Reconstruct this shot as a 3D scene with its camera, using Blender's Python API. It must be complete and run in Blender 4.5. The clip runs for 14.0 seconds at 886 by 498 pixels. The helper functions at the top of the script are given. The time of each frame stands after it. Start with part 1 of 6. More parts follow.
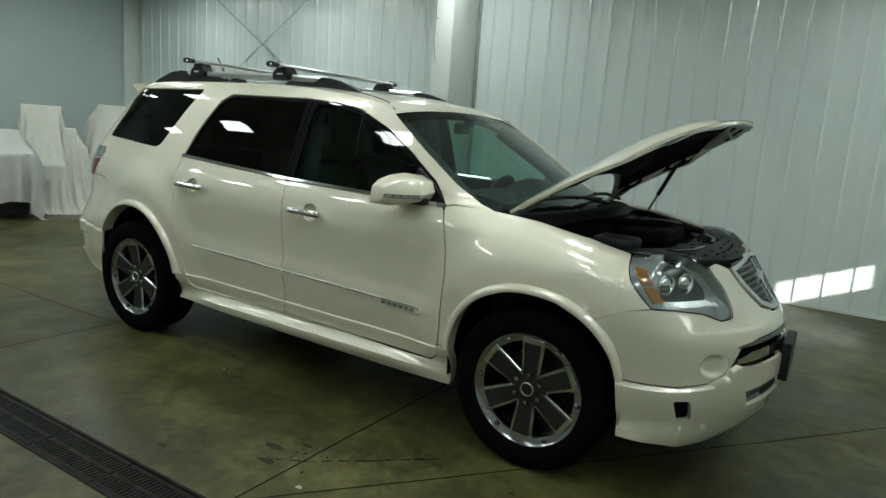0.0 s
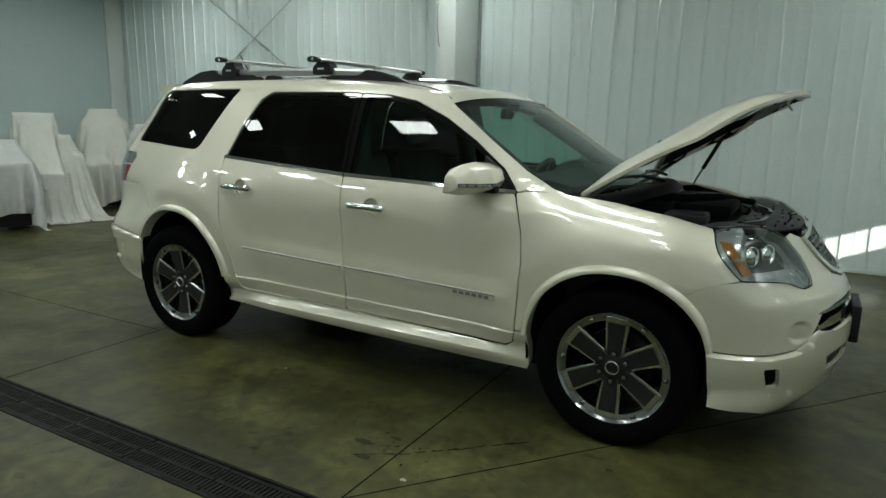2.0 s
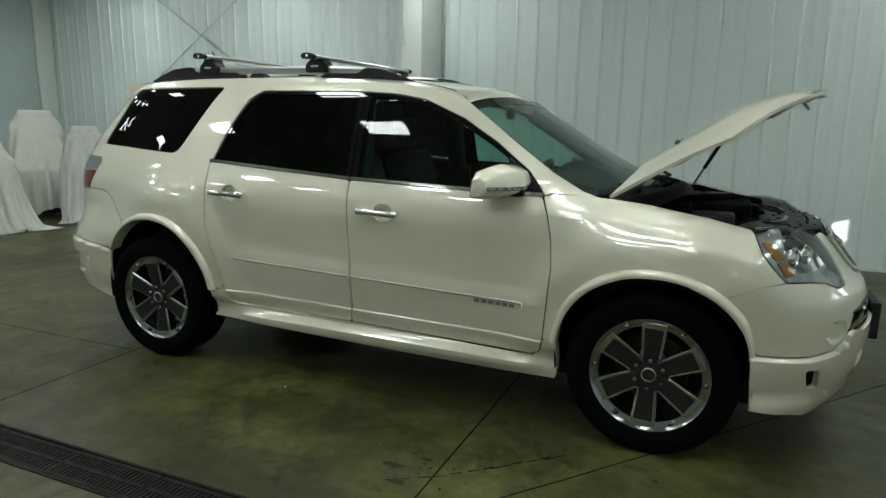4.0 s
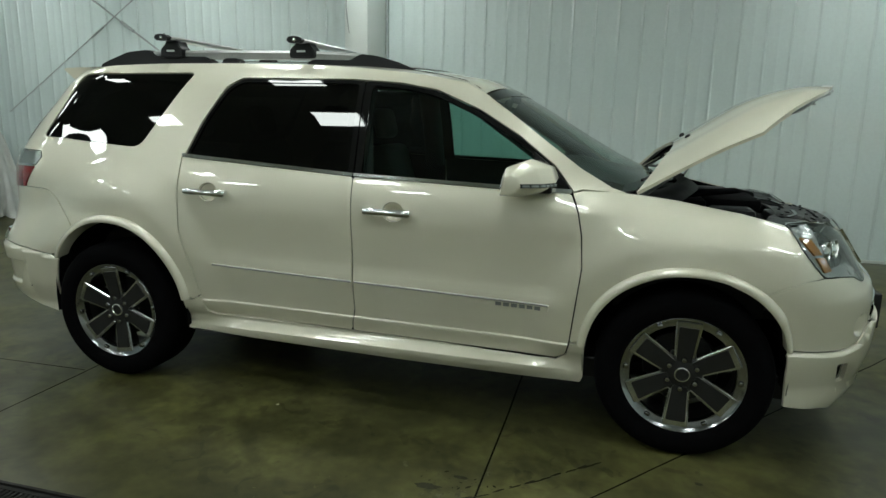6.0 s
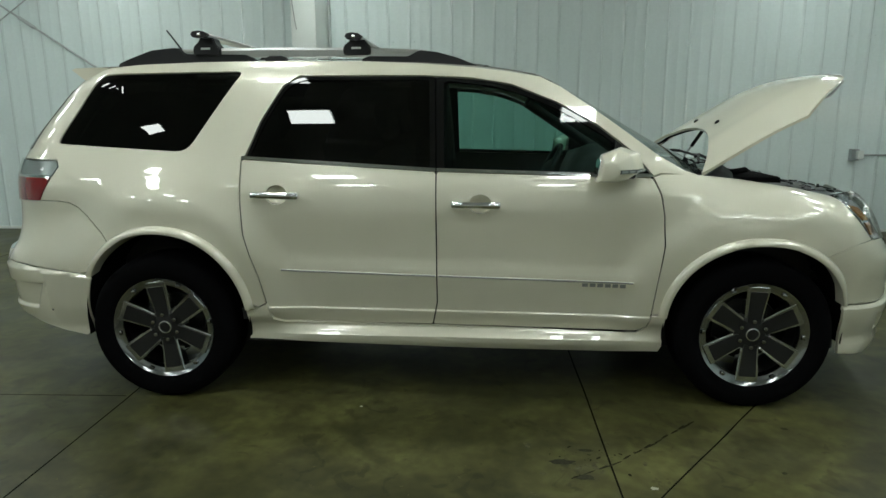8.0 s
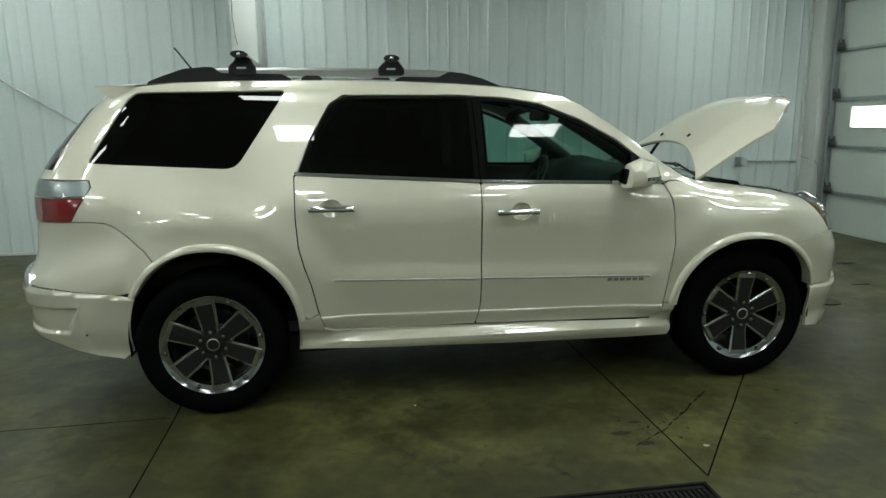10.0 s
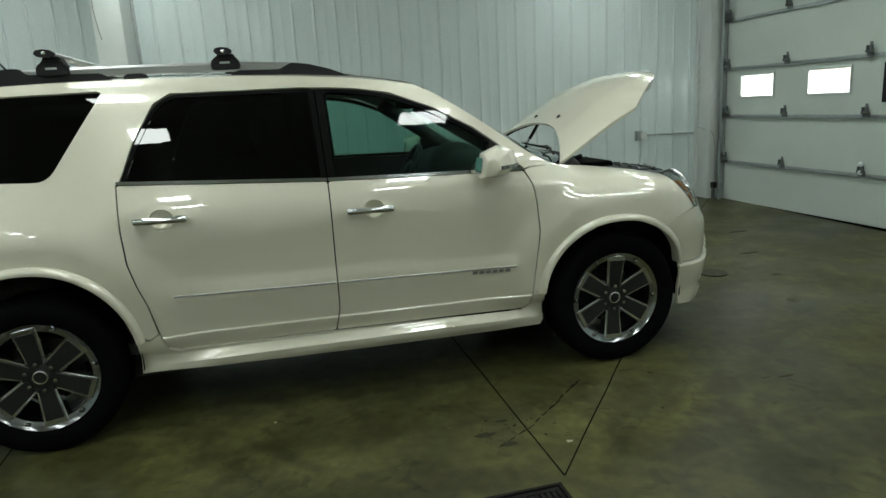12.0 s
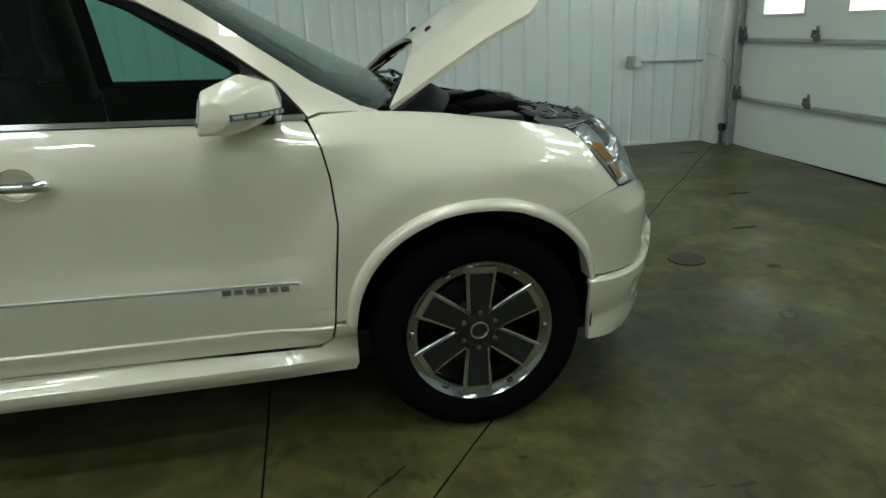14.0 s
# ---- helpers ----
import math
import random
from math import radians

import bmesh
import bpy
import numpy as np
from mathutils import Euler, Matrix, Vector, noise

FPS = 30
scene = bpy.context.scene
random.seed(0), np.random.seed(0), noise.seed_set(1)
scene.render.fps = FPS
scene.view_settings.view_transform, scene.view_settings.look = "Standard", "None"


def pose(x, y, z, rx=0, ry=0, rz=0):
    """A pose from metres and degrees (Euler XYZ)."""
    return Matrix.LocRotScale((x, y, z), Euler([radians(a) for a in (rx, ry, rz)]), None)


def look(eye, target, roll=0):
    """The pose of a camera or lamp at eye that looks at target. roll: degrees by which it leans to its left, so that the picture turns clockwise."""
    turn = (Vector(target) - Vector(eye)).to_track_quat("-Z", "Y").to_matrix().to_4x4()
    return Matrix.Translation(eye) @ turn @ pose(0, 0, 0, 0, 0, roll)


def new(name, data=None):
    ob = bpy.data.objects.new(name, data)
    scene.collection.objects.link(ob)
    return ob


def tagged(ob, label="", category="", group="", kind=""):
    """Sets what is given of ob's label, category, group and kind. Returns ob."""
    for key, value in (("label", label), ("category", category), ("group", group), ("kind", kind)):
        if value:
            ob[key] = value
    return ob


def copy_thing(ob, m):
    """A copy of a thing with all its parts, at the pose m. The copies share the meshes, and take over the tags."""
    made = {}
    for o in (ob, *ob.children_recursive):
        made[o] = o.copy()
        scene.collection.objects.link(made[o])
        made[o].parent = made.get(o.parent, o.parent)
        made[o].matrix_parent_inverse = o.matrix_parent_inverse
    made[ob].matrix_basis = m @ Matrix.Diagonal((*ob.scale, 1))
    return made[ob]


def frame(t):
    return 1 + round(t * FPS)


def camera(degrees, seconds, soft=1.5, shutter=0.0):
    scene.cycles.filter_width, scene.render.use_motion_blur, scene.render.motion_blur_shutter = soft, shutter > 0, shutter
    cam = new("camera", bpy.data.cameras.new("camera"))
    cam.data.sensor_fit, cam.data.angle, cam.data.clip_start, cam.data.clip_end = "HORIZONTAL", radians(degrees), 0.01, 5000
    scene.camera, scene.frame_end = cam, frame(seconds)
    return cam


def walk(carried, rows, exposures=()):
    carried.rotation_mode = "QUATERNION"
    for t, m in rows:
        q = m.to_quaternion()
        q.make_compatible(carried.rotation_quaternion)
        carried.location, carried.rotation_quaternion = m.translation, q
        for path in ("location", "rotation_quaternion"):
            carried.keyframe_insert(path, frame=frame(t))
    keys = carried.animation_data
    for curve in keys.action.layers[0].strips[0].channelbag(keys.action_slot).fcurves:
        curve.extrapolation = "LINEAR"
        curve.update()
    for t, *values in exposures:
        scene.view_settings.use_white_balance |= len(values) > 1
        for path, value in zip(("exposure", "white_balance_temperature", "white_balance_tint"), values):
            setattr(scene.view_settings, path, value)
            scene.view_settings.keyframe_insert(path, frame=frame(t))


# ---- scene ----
cam = camera(68.3, 14.0)
PATH = [
    (0, (4.156, -3.575, 1.518), (3.123, -1.898, 1.172), 4.1),
    (0.5, (4.043, -3.572, 1.522), (3.054, -1.869, 1.177), 4.3),
    (1, (3.928, -3.693, 1.53), (3.08, -1.918, 1.169), 4.4),
    (1.5, (3.825, -3.796, 1.516), (2.923, -2.046, 1.162), 2.1),
    (2, (3.756, -3.831, 1.521), (2.788, -2.125, 1.131), 0.9),
    (4.5, (3.19, -3.875, 1.511), (2.445, -2.06, 1.123), 0.5),
    (5, (3.107, -3.881, 1.505), (2.412, -2.051, 1.097), 0.3),
    (5.5, (2.932, -3.831, 1.489), (2.365, -1.959, 1.068), 0.9),
    (6, (2.695, -3.844, 1.501), (2.184, -1.953, 1.099), 1.2),
    (6.5, (2.468, -3.937, 1.501), (2.127, -2.014, 1.07), -1.1),
    (7, (2.227, -3.99, 1.491), (1.918, -2.065, 1.048), -1.1),
    (7.5, (1.959, -4.002, 1.485), (1.757, -2.06, 1.051), -0.3),
    (8, (1.668, -4.098, 1.484), (1.548, -2.144, 1.074), -0.4),
    (10.5, (0.666, -4.342, 1.519), (0.993, -2.405, 1.143), -0.9),
    (11, (0.691, -4.333, 1.522), (0.988, -2.397, 1.121), -1.9),
    (11.5, (0.922, -4.291, 1.526), (1.268, -2.36, 1.136), -2.4),
    (12, (1.214, -4.215, 1.541), (1.671, -2.316, 1.109), -3.5),
    (12.5, (1.493, -4.022, 1.53), (2.008, -2.15, 1.051), -0.4),
    (13, (1.86, -3.765, 1.52), (2.333, -1.869, 1.091), -2.7),
    (13.5, (2.207, -3.386, 1.473), (2.583, -1.496, 0.937), -1.2),
    (14, (2.502, -2.974, 1.428), (2.858, -1.115, 0.781), -2.4),
]
walk(cam, [(t, look(eye, target, roll)) for t, eye, target, roll in PATH],
     exposures=((0, 1.40), (2, 1.28), (5, 1.36), (8, 1.37), (11, 1.29), (12.5, 1.36), (13.2, 1.38), (14, 1.50)))

# ---- light ----
world = bpy.data.worlds.new("sky")
scene.world = world
world.use_nodes = True
SUN_WAY = Vector((-1.52, 1.0, -0.61)).normalized()
sky = world.node_tree.nodes.new("ShaderNodeTexSky")
sky.sky_type, sky.sun_disc = "NISHITA", False
sky.sun_elevation = math.asin(-SUN_WAY.z)
sky.sun_rotation = math.atan2(-SUN_WAY.x, -SUN_WAY.y)
world.node_tree.links.new(sky.outputs[0], world.node_tree.nodes["Background"].inputs[0])
world.node_tree.nodes["Background"].inputs[1].default_value = 0.15
sun = new("sun", bpy.data.lights.new("sun", "SUN"))
sun.data.energy, sun.data.angle, sun.data.color = 5.0, radians(0.5), (1.0, 0.95, 0.86)
sun.matrix_world = look((20, -7, 9), Vector((20, -7, 9)) + SUN_WAY)

LAMP_WATTS = 10.3   # radiance of the ceiling panels


# ---- materials ----
def material(name, colour, rough=0.5, metal=0.0, vary=0.0, scale=6.0, fine=60.0, bump=0.0, coat=0.0, spread=0.0, sheen=0.0, spec=0.5):
    """A surface with its colour broken at two scales, and a fine relief. spread: how far single objects differ."""
    m = bpy.data.materials.new(name)
    m.use_nodes = True
    nodes, links = m.node_tree.nodes, m.node_tree.links
    b = nodes["Principled BSDF"]
    b.inputs["Base Color"].default_value = (*colour, 1)
    b.inputs["Roughness"].default_value = rough
    b.inputs["Metallic"].default_value = metal
    b.inputs["Coat Weight"].default_value = coat
    b.inputs["Specular IOR Level"].default_value = spec
    b.inputs["Coat Roughness"].default_value = 0.045
    if sheen:
        b.inputs["Sheen Weight"].default_value = sheen
    if vary or bump or spread:
        where = nodes.new("ShaderNodeTexCoord")
        big, small = nodes.new("ShaderNodeTexNoise"), nodes.new("ShaderNodeTexNoise")
        big.inputs["Scale"].default_value, small.inputs["Scale"].default_value = scale, fine
        big.inputs["Detail"].default_value = small.inputs["Detail"].default_value = 4
        for n in (big, small):
            links.new(where.outputs["Object"], n.inputs["Vector"])
    if vary or spread:
        add = nodes.new("ShaderNodeMath")
        add.operation = "ADD"
        links.new(big.outputs["Fac"], add.inputs[0])
        links.new(small.outputs["Fac"], add.inputs[1])
        last = add.outputs[0]
        if spread:
            info, more = nodes.new("ShaderNodeObjectInfo"), nodes.new("ShaderNodeMath")
            more.operation, more.inputs[1].default_value = "MULTIPLY_ADD", spread / max(vary, 0.01)
            links.new(info.outputs["Random"], more.inputs[0])
            links.new(last, more.inputs[2])
            last = more.outputs[0]
        ramp = nodes.new("ShaderNodeMapRange")
        ramp.inputs["From Min"].default_value, ramp.inputs["From Max"].default_value = 0.6, 1.4
        ramp.inputs["To Min"].default_value, ramp.inputs["To Max"].default_value = 1 - vary, 1 + vary
        links.new(last, ramp.inputs[0])
        mix = nodes.new("ShaderNodeMix")
        mix.data_type, mix.blend_type = "RGBA", "MULTIPLY"
        mix.inputs["Factor"].default_value = 1
        mix.inputs["A"].default_value = (*colour, 1)
        links.new(ramp.outputs[0], mix.inputs["B"])
        links.new(mix.outputs["Result"], b.inputs["Base Color"])
        rr = nodes.new("ShaderNodeMapRange")
        rr.inputs["From Min"].default_value, rr.inputs["From Max"].default_value = 0.3, 0.7
        rr.inputs["To Min"].default_value, rr.inputs["To Max"].default_value = max(rough - 0.5 * vary * rough, 0.02), min(rough + 0.5 * vary * rough, 1)
        links.new(big.outputs["Fac"], rr.inputs[0])
        links.new(rr.outputs[0], b.inputs["Roughness"])
    if bump:
        bp = nodes.new("ShaderNodeBump")
        bp.inputs["Strength"].default_value, bp.inputs["Distance"].default_value = 0.6, bump
        links.new(small.outputs["Fac"], bp.inputs["Height"])
        links.new(bp.outputs[0], b.inputs["Normal"])
    return m


def glass(name, tint, rough=0.0, ior=1.5, haze=None):
    """A thin pane: tinted clear view, with a mirror gloss by Fresnel."""
    m = bpy.data.materials.new(name)
    m.use_nodes = True
    nodes, links = m.node_tree.nodes, m.node_tree.links
    nodes.remove(nodes["Principled BSDF"])
    clear, gloss, mix, fres = (nodes.new("ShaderNode" + k) for k in ("BsdfTransparent", "BsdfGlossy", "MixShader", "LayerWeight"))
    clear.inputs[0].default_value = (*tint, 1)
    gloss.inputs["Roughness"].default_value = rough
    fres.inputs["Blend"].default_value = 0.5
    steep, gain = nodes.new("ShaderNodeMath"), nodes.new("ShaderNodeMath")
    steep.operation, steep.inputs[1].default_value = "POWER", 5.0
    base = ((ior - 1) / (ior + 1)) ** 2
    gain.operation, gain.inputs[1].default_value, gain.inputs[2].default_value = "MULTIPLY_ADD", 1 - base, base
    links.new(fres.outputs["Facing"], steep.inputs[0])
    links.new(steep.outputs[0], gain.inputs[0])
    body = clear.outputs[0]
    if haze:
        dust, add = nodes.new("ShaderNodeBsdfDiffuse"), nodes.new("ShaderNodeMixShader")
        dust.inputs[0].default_value = (*haze[1], 1)
        add.inputs[0].default_value = haze[0]
        links.new(body, add.inputs[1])
        links.new(dust.outputs[0], add.inputs[2])
        body = add.outputs[0]
    links.new(gain.outputs[0], mix.inputs[0])
    links.new(body, mix.inputs[1])
    links.new(gloss.outputs[0], mix.inputs[2])
    links.new(mix.outputs[0], nodes["Material Output"].inputs[0])
    return m


def glow(name, colour, strength):
    m = bpy.data.materials.new(name)
    m.use_nodes = True
    b = m.node_tree.nodes["Principled BSDF"]
    b.inputs["Base Color"].default_value = (*colour, 1)
    b.inputs["Emission Color"].default_value = (*colour, 1)
    b.inputs["Emission Strength"].default_value = strength
    return m


def concrete(name):
    """Sealed grey-green slab: clouds, stains, dark specks, and a patchy seal that shines."""
    m = bpy.data.materials.new(name)
    m.use_nodes = True
    nodes, links = m.node_tree.nodes, m.node_tree.links
    b = nodes["Principled BSDF"]
    where, tilt = nodes.new("ShaderNodeTexCoord"), nodes.new("ShaderNodeMapping")
    tilt.inputs["Location"].default_value, tilt.inputs["Rotation"].default_value = (3.13, 7.71, 2.37), (.4, .3, .2)
    links.new(where.outputs["Object"], tilt.inputs["Vector"])

    def noise_at(scale, detail=5, warp=0.0):
        n = nodes.new("ShaderNodeTexNoise")
        n.inputs["Scale"].default_value, n.inputs["Detail"].default_value, n.inputs["Distortion"].default_value = scale, detail, warp
        links.new(tilt.outputs["Vector"], n.inputs["Vector"])
        return n.outputs["Fac"]

    def between(source, low, high, c0, c1):
        """Two colours, by a noise that runs from low to high."""
        r = nodes.new("ShaderNodeMapRange")
        r.interpolation_type = "SMOOTHSTEP"
        r.inputs["From Min"].default_value, r.inputs["From Max"].default_value = low, high
        links.new(source, r.inputs[0])
        x = nodes.new("ShaderNodeMix")
        x.data_type = "RGBA"
        x.inputs["A"].default_value, x.inputs["B"].default_value = (*c0, 1), (*c1, 1)
        links.new(r.outputs[0], x.inputs["Factor"])
        return x.outputs["Result"]

    def blend(a, c):
        x = nodes.new("ShaderNodeMix")
        x.data_type, x.blend_type = "RGBA", "MULTIPLY"
        x.inputs["Factor"].default_value = 1
        links.new(a, x.inputs["A"])
        links.new(c, x.inputs["B"])
        return x.outputs["Result"]

    base = between(noise_at(0.7, 2), .25, .75, (.042, .0430, .0168), (.084, .0825, .0325))
    clouds = between(noise_at(2.6, 3), .2, .8, (.70, .70, .64), (1.25, 1.25, 1.24))
    wear = between(noise_at(14, 2), .2, .8, (.74, .74, .70), (1.24, 1.24, 1.20))
    patches = between(noise_at(3.4, 7, 0.7), .40, .66, (.74, .74, .70), (1.28, 1.27, 1.16))
    scuffs = between(noise_at(6.5, 8, 1.2), .60, .66, (1.0, 1.0, 1.0), (.66, .66, .66))
    links.new(blend(blend(blend(blend(base, clouds), wear), patches), scuffs), b.inputs["Base Color"])
    r = nodes.new("ShaderNodeMapRange")
    r.inputs["From Min"].default_value, r.inputs["From Max"].default_value = 0.2, 0.8
    r.inputs["To Min"].default_value, r.inputs["To Max"].default_value = 0.26, 0.52
    links.new(noise_at(1.4, 2), r.inputs[0])
    links.new(r.outputs[0], b.inputs["Roughness"])
    b.inputs["Specular IOR Level"].default_value = 0.30
    return m


RIBS = material("white_gloss_rib", (.66, .75, .74), 0.06, 0, 0.03, 1.2, 30, coat=0.6, spec=0.8)
WALL = material("white_painted_steel", (.66, .75, .74), 0.22, 0, 0.05, 1.2, 30)
# Unseen near wall: its grey holds back bounce light on the car's lower flank.
WALL_FAR = material("near_wall_bounce_grey", (.56, .58, .55), 0.6, 0, 0.06, 1.5, 20)
# WALL's hue at about two thirds of its values, for the smooth west wall
WALL_DULL = material("pale_teal_wall_darker", (.44, .52, .52), 0.6, 0, 0.05, 1.2, 30)
TRIM = material("white_trim_steel", (.62, .66, .63), 0.4, 0, 0.05, 3, 60)
DOOR = material("white_door_panel", (.56, .62, .57), 0.45, 0, 0.05, 2, 80, 0.0006)
STEEL = material("galvanised_steel", (.42, .45, .45), 0.42, 0.9, 0.2, 14, 90)
DARK_STEEL = material("weathered_steel", (.16, .17, .17), 0.5, 0.7, 0.25, 12, 80)
RUBBER = material("black_rubber", (.0035, .0035, .004), 0.95, 0, 0.3, 10, 120, 0.0006, spec=0.03)
BLACK = material("black_plastic", (.009, .0095, .011), 0.5, 0, 0.2, 10, 120, spec=0.35)
SEAL = material("gloss_black_pillar", (.005, .005, .0055), 0.03, 0, 0, 10, 120, spec=0.4)
SATIN = material("gloss_black_plastic", (.006, .006, .007), 0.1, 0, 0.1, 10, 120, spec=0.4)
CONCRETE = concrete("sealed_concrete")
JOINT = material("dark_joint", (.010, .010, .007), 0.9, 0, 0.3, 9, 60, spec=0.05)
IRON = material("cast_iron_grate", (.010, .0098, .0085), 0.65, 0.1, 0.4, 12, 90, 0.001, spec=0.2)
CLOTH = material("white_dust_sheet", (.54, .54, .49), 0.85, 0, 0.06, 4, 13, 0.02)
CEILING = material("white_ceiling_steel", (.62, .65, .63), 0.6, 0, 0.05, 2, 40)
LAMP = glow("lit_lamp_panel", (0.92, 1.0, 0.96), LAMP_WATTS)


def acrylic(name, clear):
    """Dusty door pane: part of the light goes straight on, the rest is spread."""
    m = bpy.data.materials.new(name)
    m.use_nodes = True
    nodes, links = m.node_tree.nodes, m.node_tree.links
    nodes.remove(nodes["Principled BSDF"])
    spread, through_, mix = (nodes.new("ShaderNode" + k) for k in ("BsdfTranslucent", "BsdfTransparent", "MixShader"))
    spread.inputs[0].default_value = (.90, .94, .97, 1)
    mix.inputs[0].default_value = clear
    links.new(spread.outputs[0], mix.inputs[1])
    links.new(through_.outputs[0], mix.inputs[2])
    links.new(mix.outputs[0], nodes["Material Output"].inputs[0])
    return m


PANE, FROST = acrylic("dusty_door_pane", .85), acrylic("frosted_door_pane", .04)


# ---- building blocks ----
def mesh_of(name, bm, mats, smooth=False):
    me = bpy.data.meshes.new(name)
    bm.normal_update()
    bm.to_mesh(me)
    bm.free()
    for m in mats if isinstance(mats, (list, tuple)) else (mats,):
        me.materials.append(m)
    if smooth:
        me.polygons.foreach_set("use_smooth", [True] * len(me.polygons))
        if smooth is not True:
            me.set_sharp_from_angle(angle=radians(smooth))
    return me


def part(name, bm, mats, parent=None, label="", smooth=False, m=None):
    """Links a bmesh as one mesh object, under a thing or under a part."""
    ob = new(name, mesh_of(name, bm, mats, smooth))
    ob.parent = parent
    if m is not None:
        ob.matrix_basis = m
    return tagged(ob, label)


def thing(name, label, category, m=None, group="", kind=""):
    ob = new(name)
    ob.empty_display_size = 0.1
    if m is not None:
        ob.matrix_basis = m
    return tagged(ob, label, category, group, kind)


def box(bm, lo, hi, bevel=0.0, m=None, seg=2):
    """Adds a box, with its edges rounded."""
    c, s = [(a + b) / 2 for a, b in zip(lo, hi)], [abs(b - a) for a, b in zip(lo, hi)]
    vs = bmesh.ops.create_cube(bm, size=1, matrix=Matrix.LocRotScale(c, None, s))["verts"]
    if bevel:
        es = list({e for v in vs for e in v.link_edges})
        got = bmesh.ops.bevel(bm, geom=es, offset=bevel, segments=seg, affect="EDGES", profile=0.5)
        vs = list({v for f in got["faces"] for v in f.verts} | {v for v in vs if v.is_valid})
    if m is not None:
        bmesh.ops.transform(bm, matrix=m, verts=vs)
    return bm


def boxed(lo, hi, bevel=0.0, m=None):
    return box(bmesh.new(), lo, hi, bevel, m)


def tube(bm, pts, r, seg=10, taper=None):
    """A round rod through points, with closed ends."""
    pts = [Vector(p) for p in pts]
    rings = []
    side = None
    for i, p in enumerate(pts):
        d = (pts[min(i + 1, len(pts) - 1)] - pts[max(i - 1, 0)]).normalized()
        side = d.orthogonal().normalized() if side is None else (side - d * side.dot(d)).normalized()
        up = d.cross(side)
        k = r if taper is None else r * taper[i]
        rings.append([bm.verts.new(p + k * (math.cos(a) * side + math.sin(a) * up)) for a in (2 * math.pi * j / seg for j in range(seg))])
    for a, b in zip(rings, rings[1:]):
        for j in range(seg):
            bm.faces.new((a[j], a[(j + 1) % seg], b[(j + 1) % seg], b[j]))
    bm.faces.new(rings[0][::-1])
    bm.faces.new(rings[-1])
    return bm


def lathe(bm, profile, seg=48, close=False):
    """Turns (radius, y) pairs about the y axis."""
    rings = [[bm.verts.new((r * math.sin(a), y, r * math.cos(a))) for a in (2 * math.pi * j / seg for j in range(seg))] for r, y in profile]
    pairs = list(zip(rings, rings[1:])) + ([(rings[-1], rings[0])] if close else [])
    for a, b in pairs:
        for j in range(seg):
            bm.faces.new((a[j], b[j], b[(j + 1) % seg], a[(j + 1) % seg]))
    return bm


def prism(bm, poly, y0, y1, m=None):
    """A flat outline in x and z, made solid from y0 to y1."""
    a = [bm.verts.new((x, y0, z)) for x, z in poly]
    b = [bm.verts.new((x, y1, z)) for x, z in poly]
    n = len(poly)
    fs = [bm.faces.new(a), bm.faces.new(b[::-1])] + [bm.faces.new((a[i], b[i], b[(i + 1) % n], a[(i + 1) % n])) for i in range(n)]
    bmesh.ops.recalc_face_normals(bm, faces=fs)
    if m is not None:
        bmesh.ops.transform(bm, matrix=m, verts=a + b)
    return bm


def fillet(poly, r, n=4):
    """Rounds an outline's corners; r is one radius, or one for each corner."""
    out, count = [], len(poly)
    for i, p in enumerate(poly):
        rad = r[i] if isinstance(r, (list, tuple)) else r
        p, a, b = Vector(p), Vector(poly[i - 1]), Vector(poly[(i + 1) % count])
        la, lb = (a - p).length, (b - p).length
        k = min(rad, 0.45 * la, 0.45 * lb)
        if k < 1e-4:
            out.append(tuple(p))
            continue
        s, e = p + (a - p) * (k / la), p + (b - p) * (k / lb)
        for j in range(n + 1):
            t = j / n
            out.append(tuple((1 - t) ** 2 * s + 2 * t * (1 - t) * p + t * t * e))
    return out


def inset(poly, d):
    """The outline moved inwards by d."""
    area = sum(p[0] * q[1] - q[0] * p[1] for p, q in zip(poly, poly[1:] + poly[:1]))
    out = []
    for i, p in enumerate(poly):
        p, a, b = Vector(p), Vector(poly[i - 1]), Vector(poly[(i + 1) % len(poly)])
        e, f = (p - a).normalized(), (b - p).normalized()
        n = Vector((-e.y - f.y, e.x + f.x))
        k = max(1 + e.dot(f), 0.35)
        out.append(tuple(p + n * (d / k) * (1 if area > 0 else -1)))
    return out


def thick(bm, depth, sign=1):
    """Gives a sheet its thickness."""
    bmesh.ops.recalc_face_normals(bm, faces=bm.faces)
    bmesh.ops.solidify(bm, geom=bm.faces[:], thickness=depth * sign)
    return bm


# ---- the hall ----
WALL_Y, DOOR_X, LEFT_X, NEAR_Y, TOP = 3.93, 7.13, -7.35, -8.4, 3.62


def floor_height(x, y):
    """The slab is level round the drain and climbs a little towards the far wall."""
    return 0.045 * min(max((y - 0.6) / 3.2, 0.0), 1.0)


floor_bm = bmesh.new()
bmesh.ops.create_grid(floor_bm, x_segments=60, y_segments=60, size=0.5, matrix=Matrix.LocRotScale((-0.1, -2.0, 0), None, (15.6, 12.8, 1)))
for v in floor_bm.verts:
    v.co.z = floor_height(v.co.x, v.co.y)
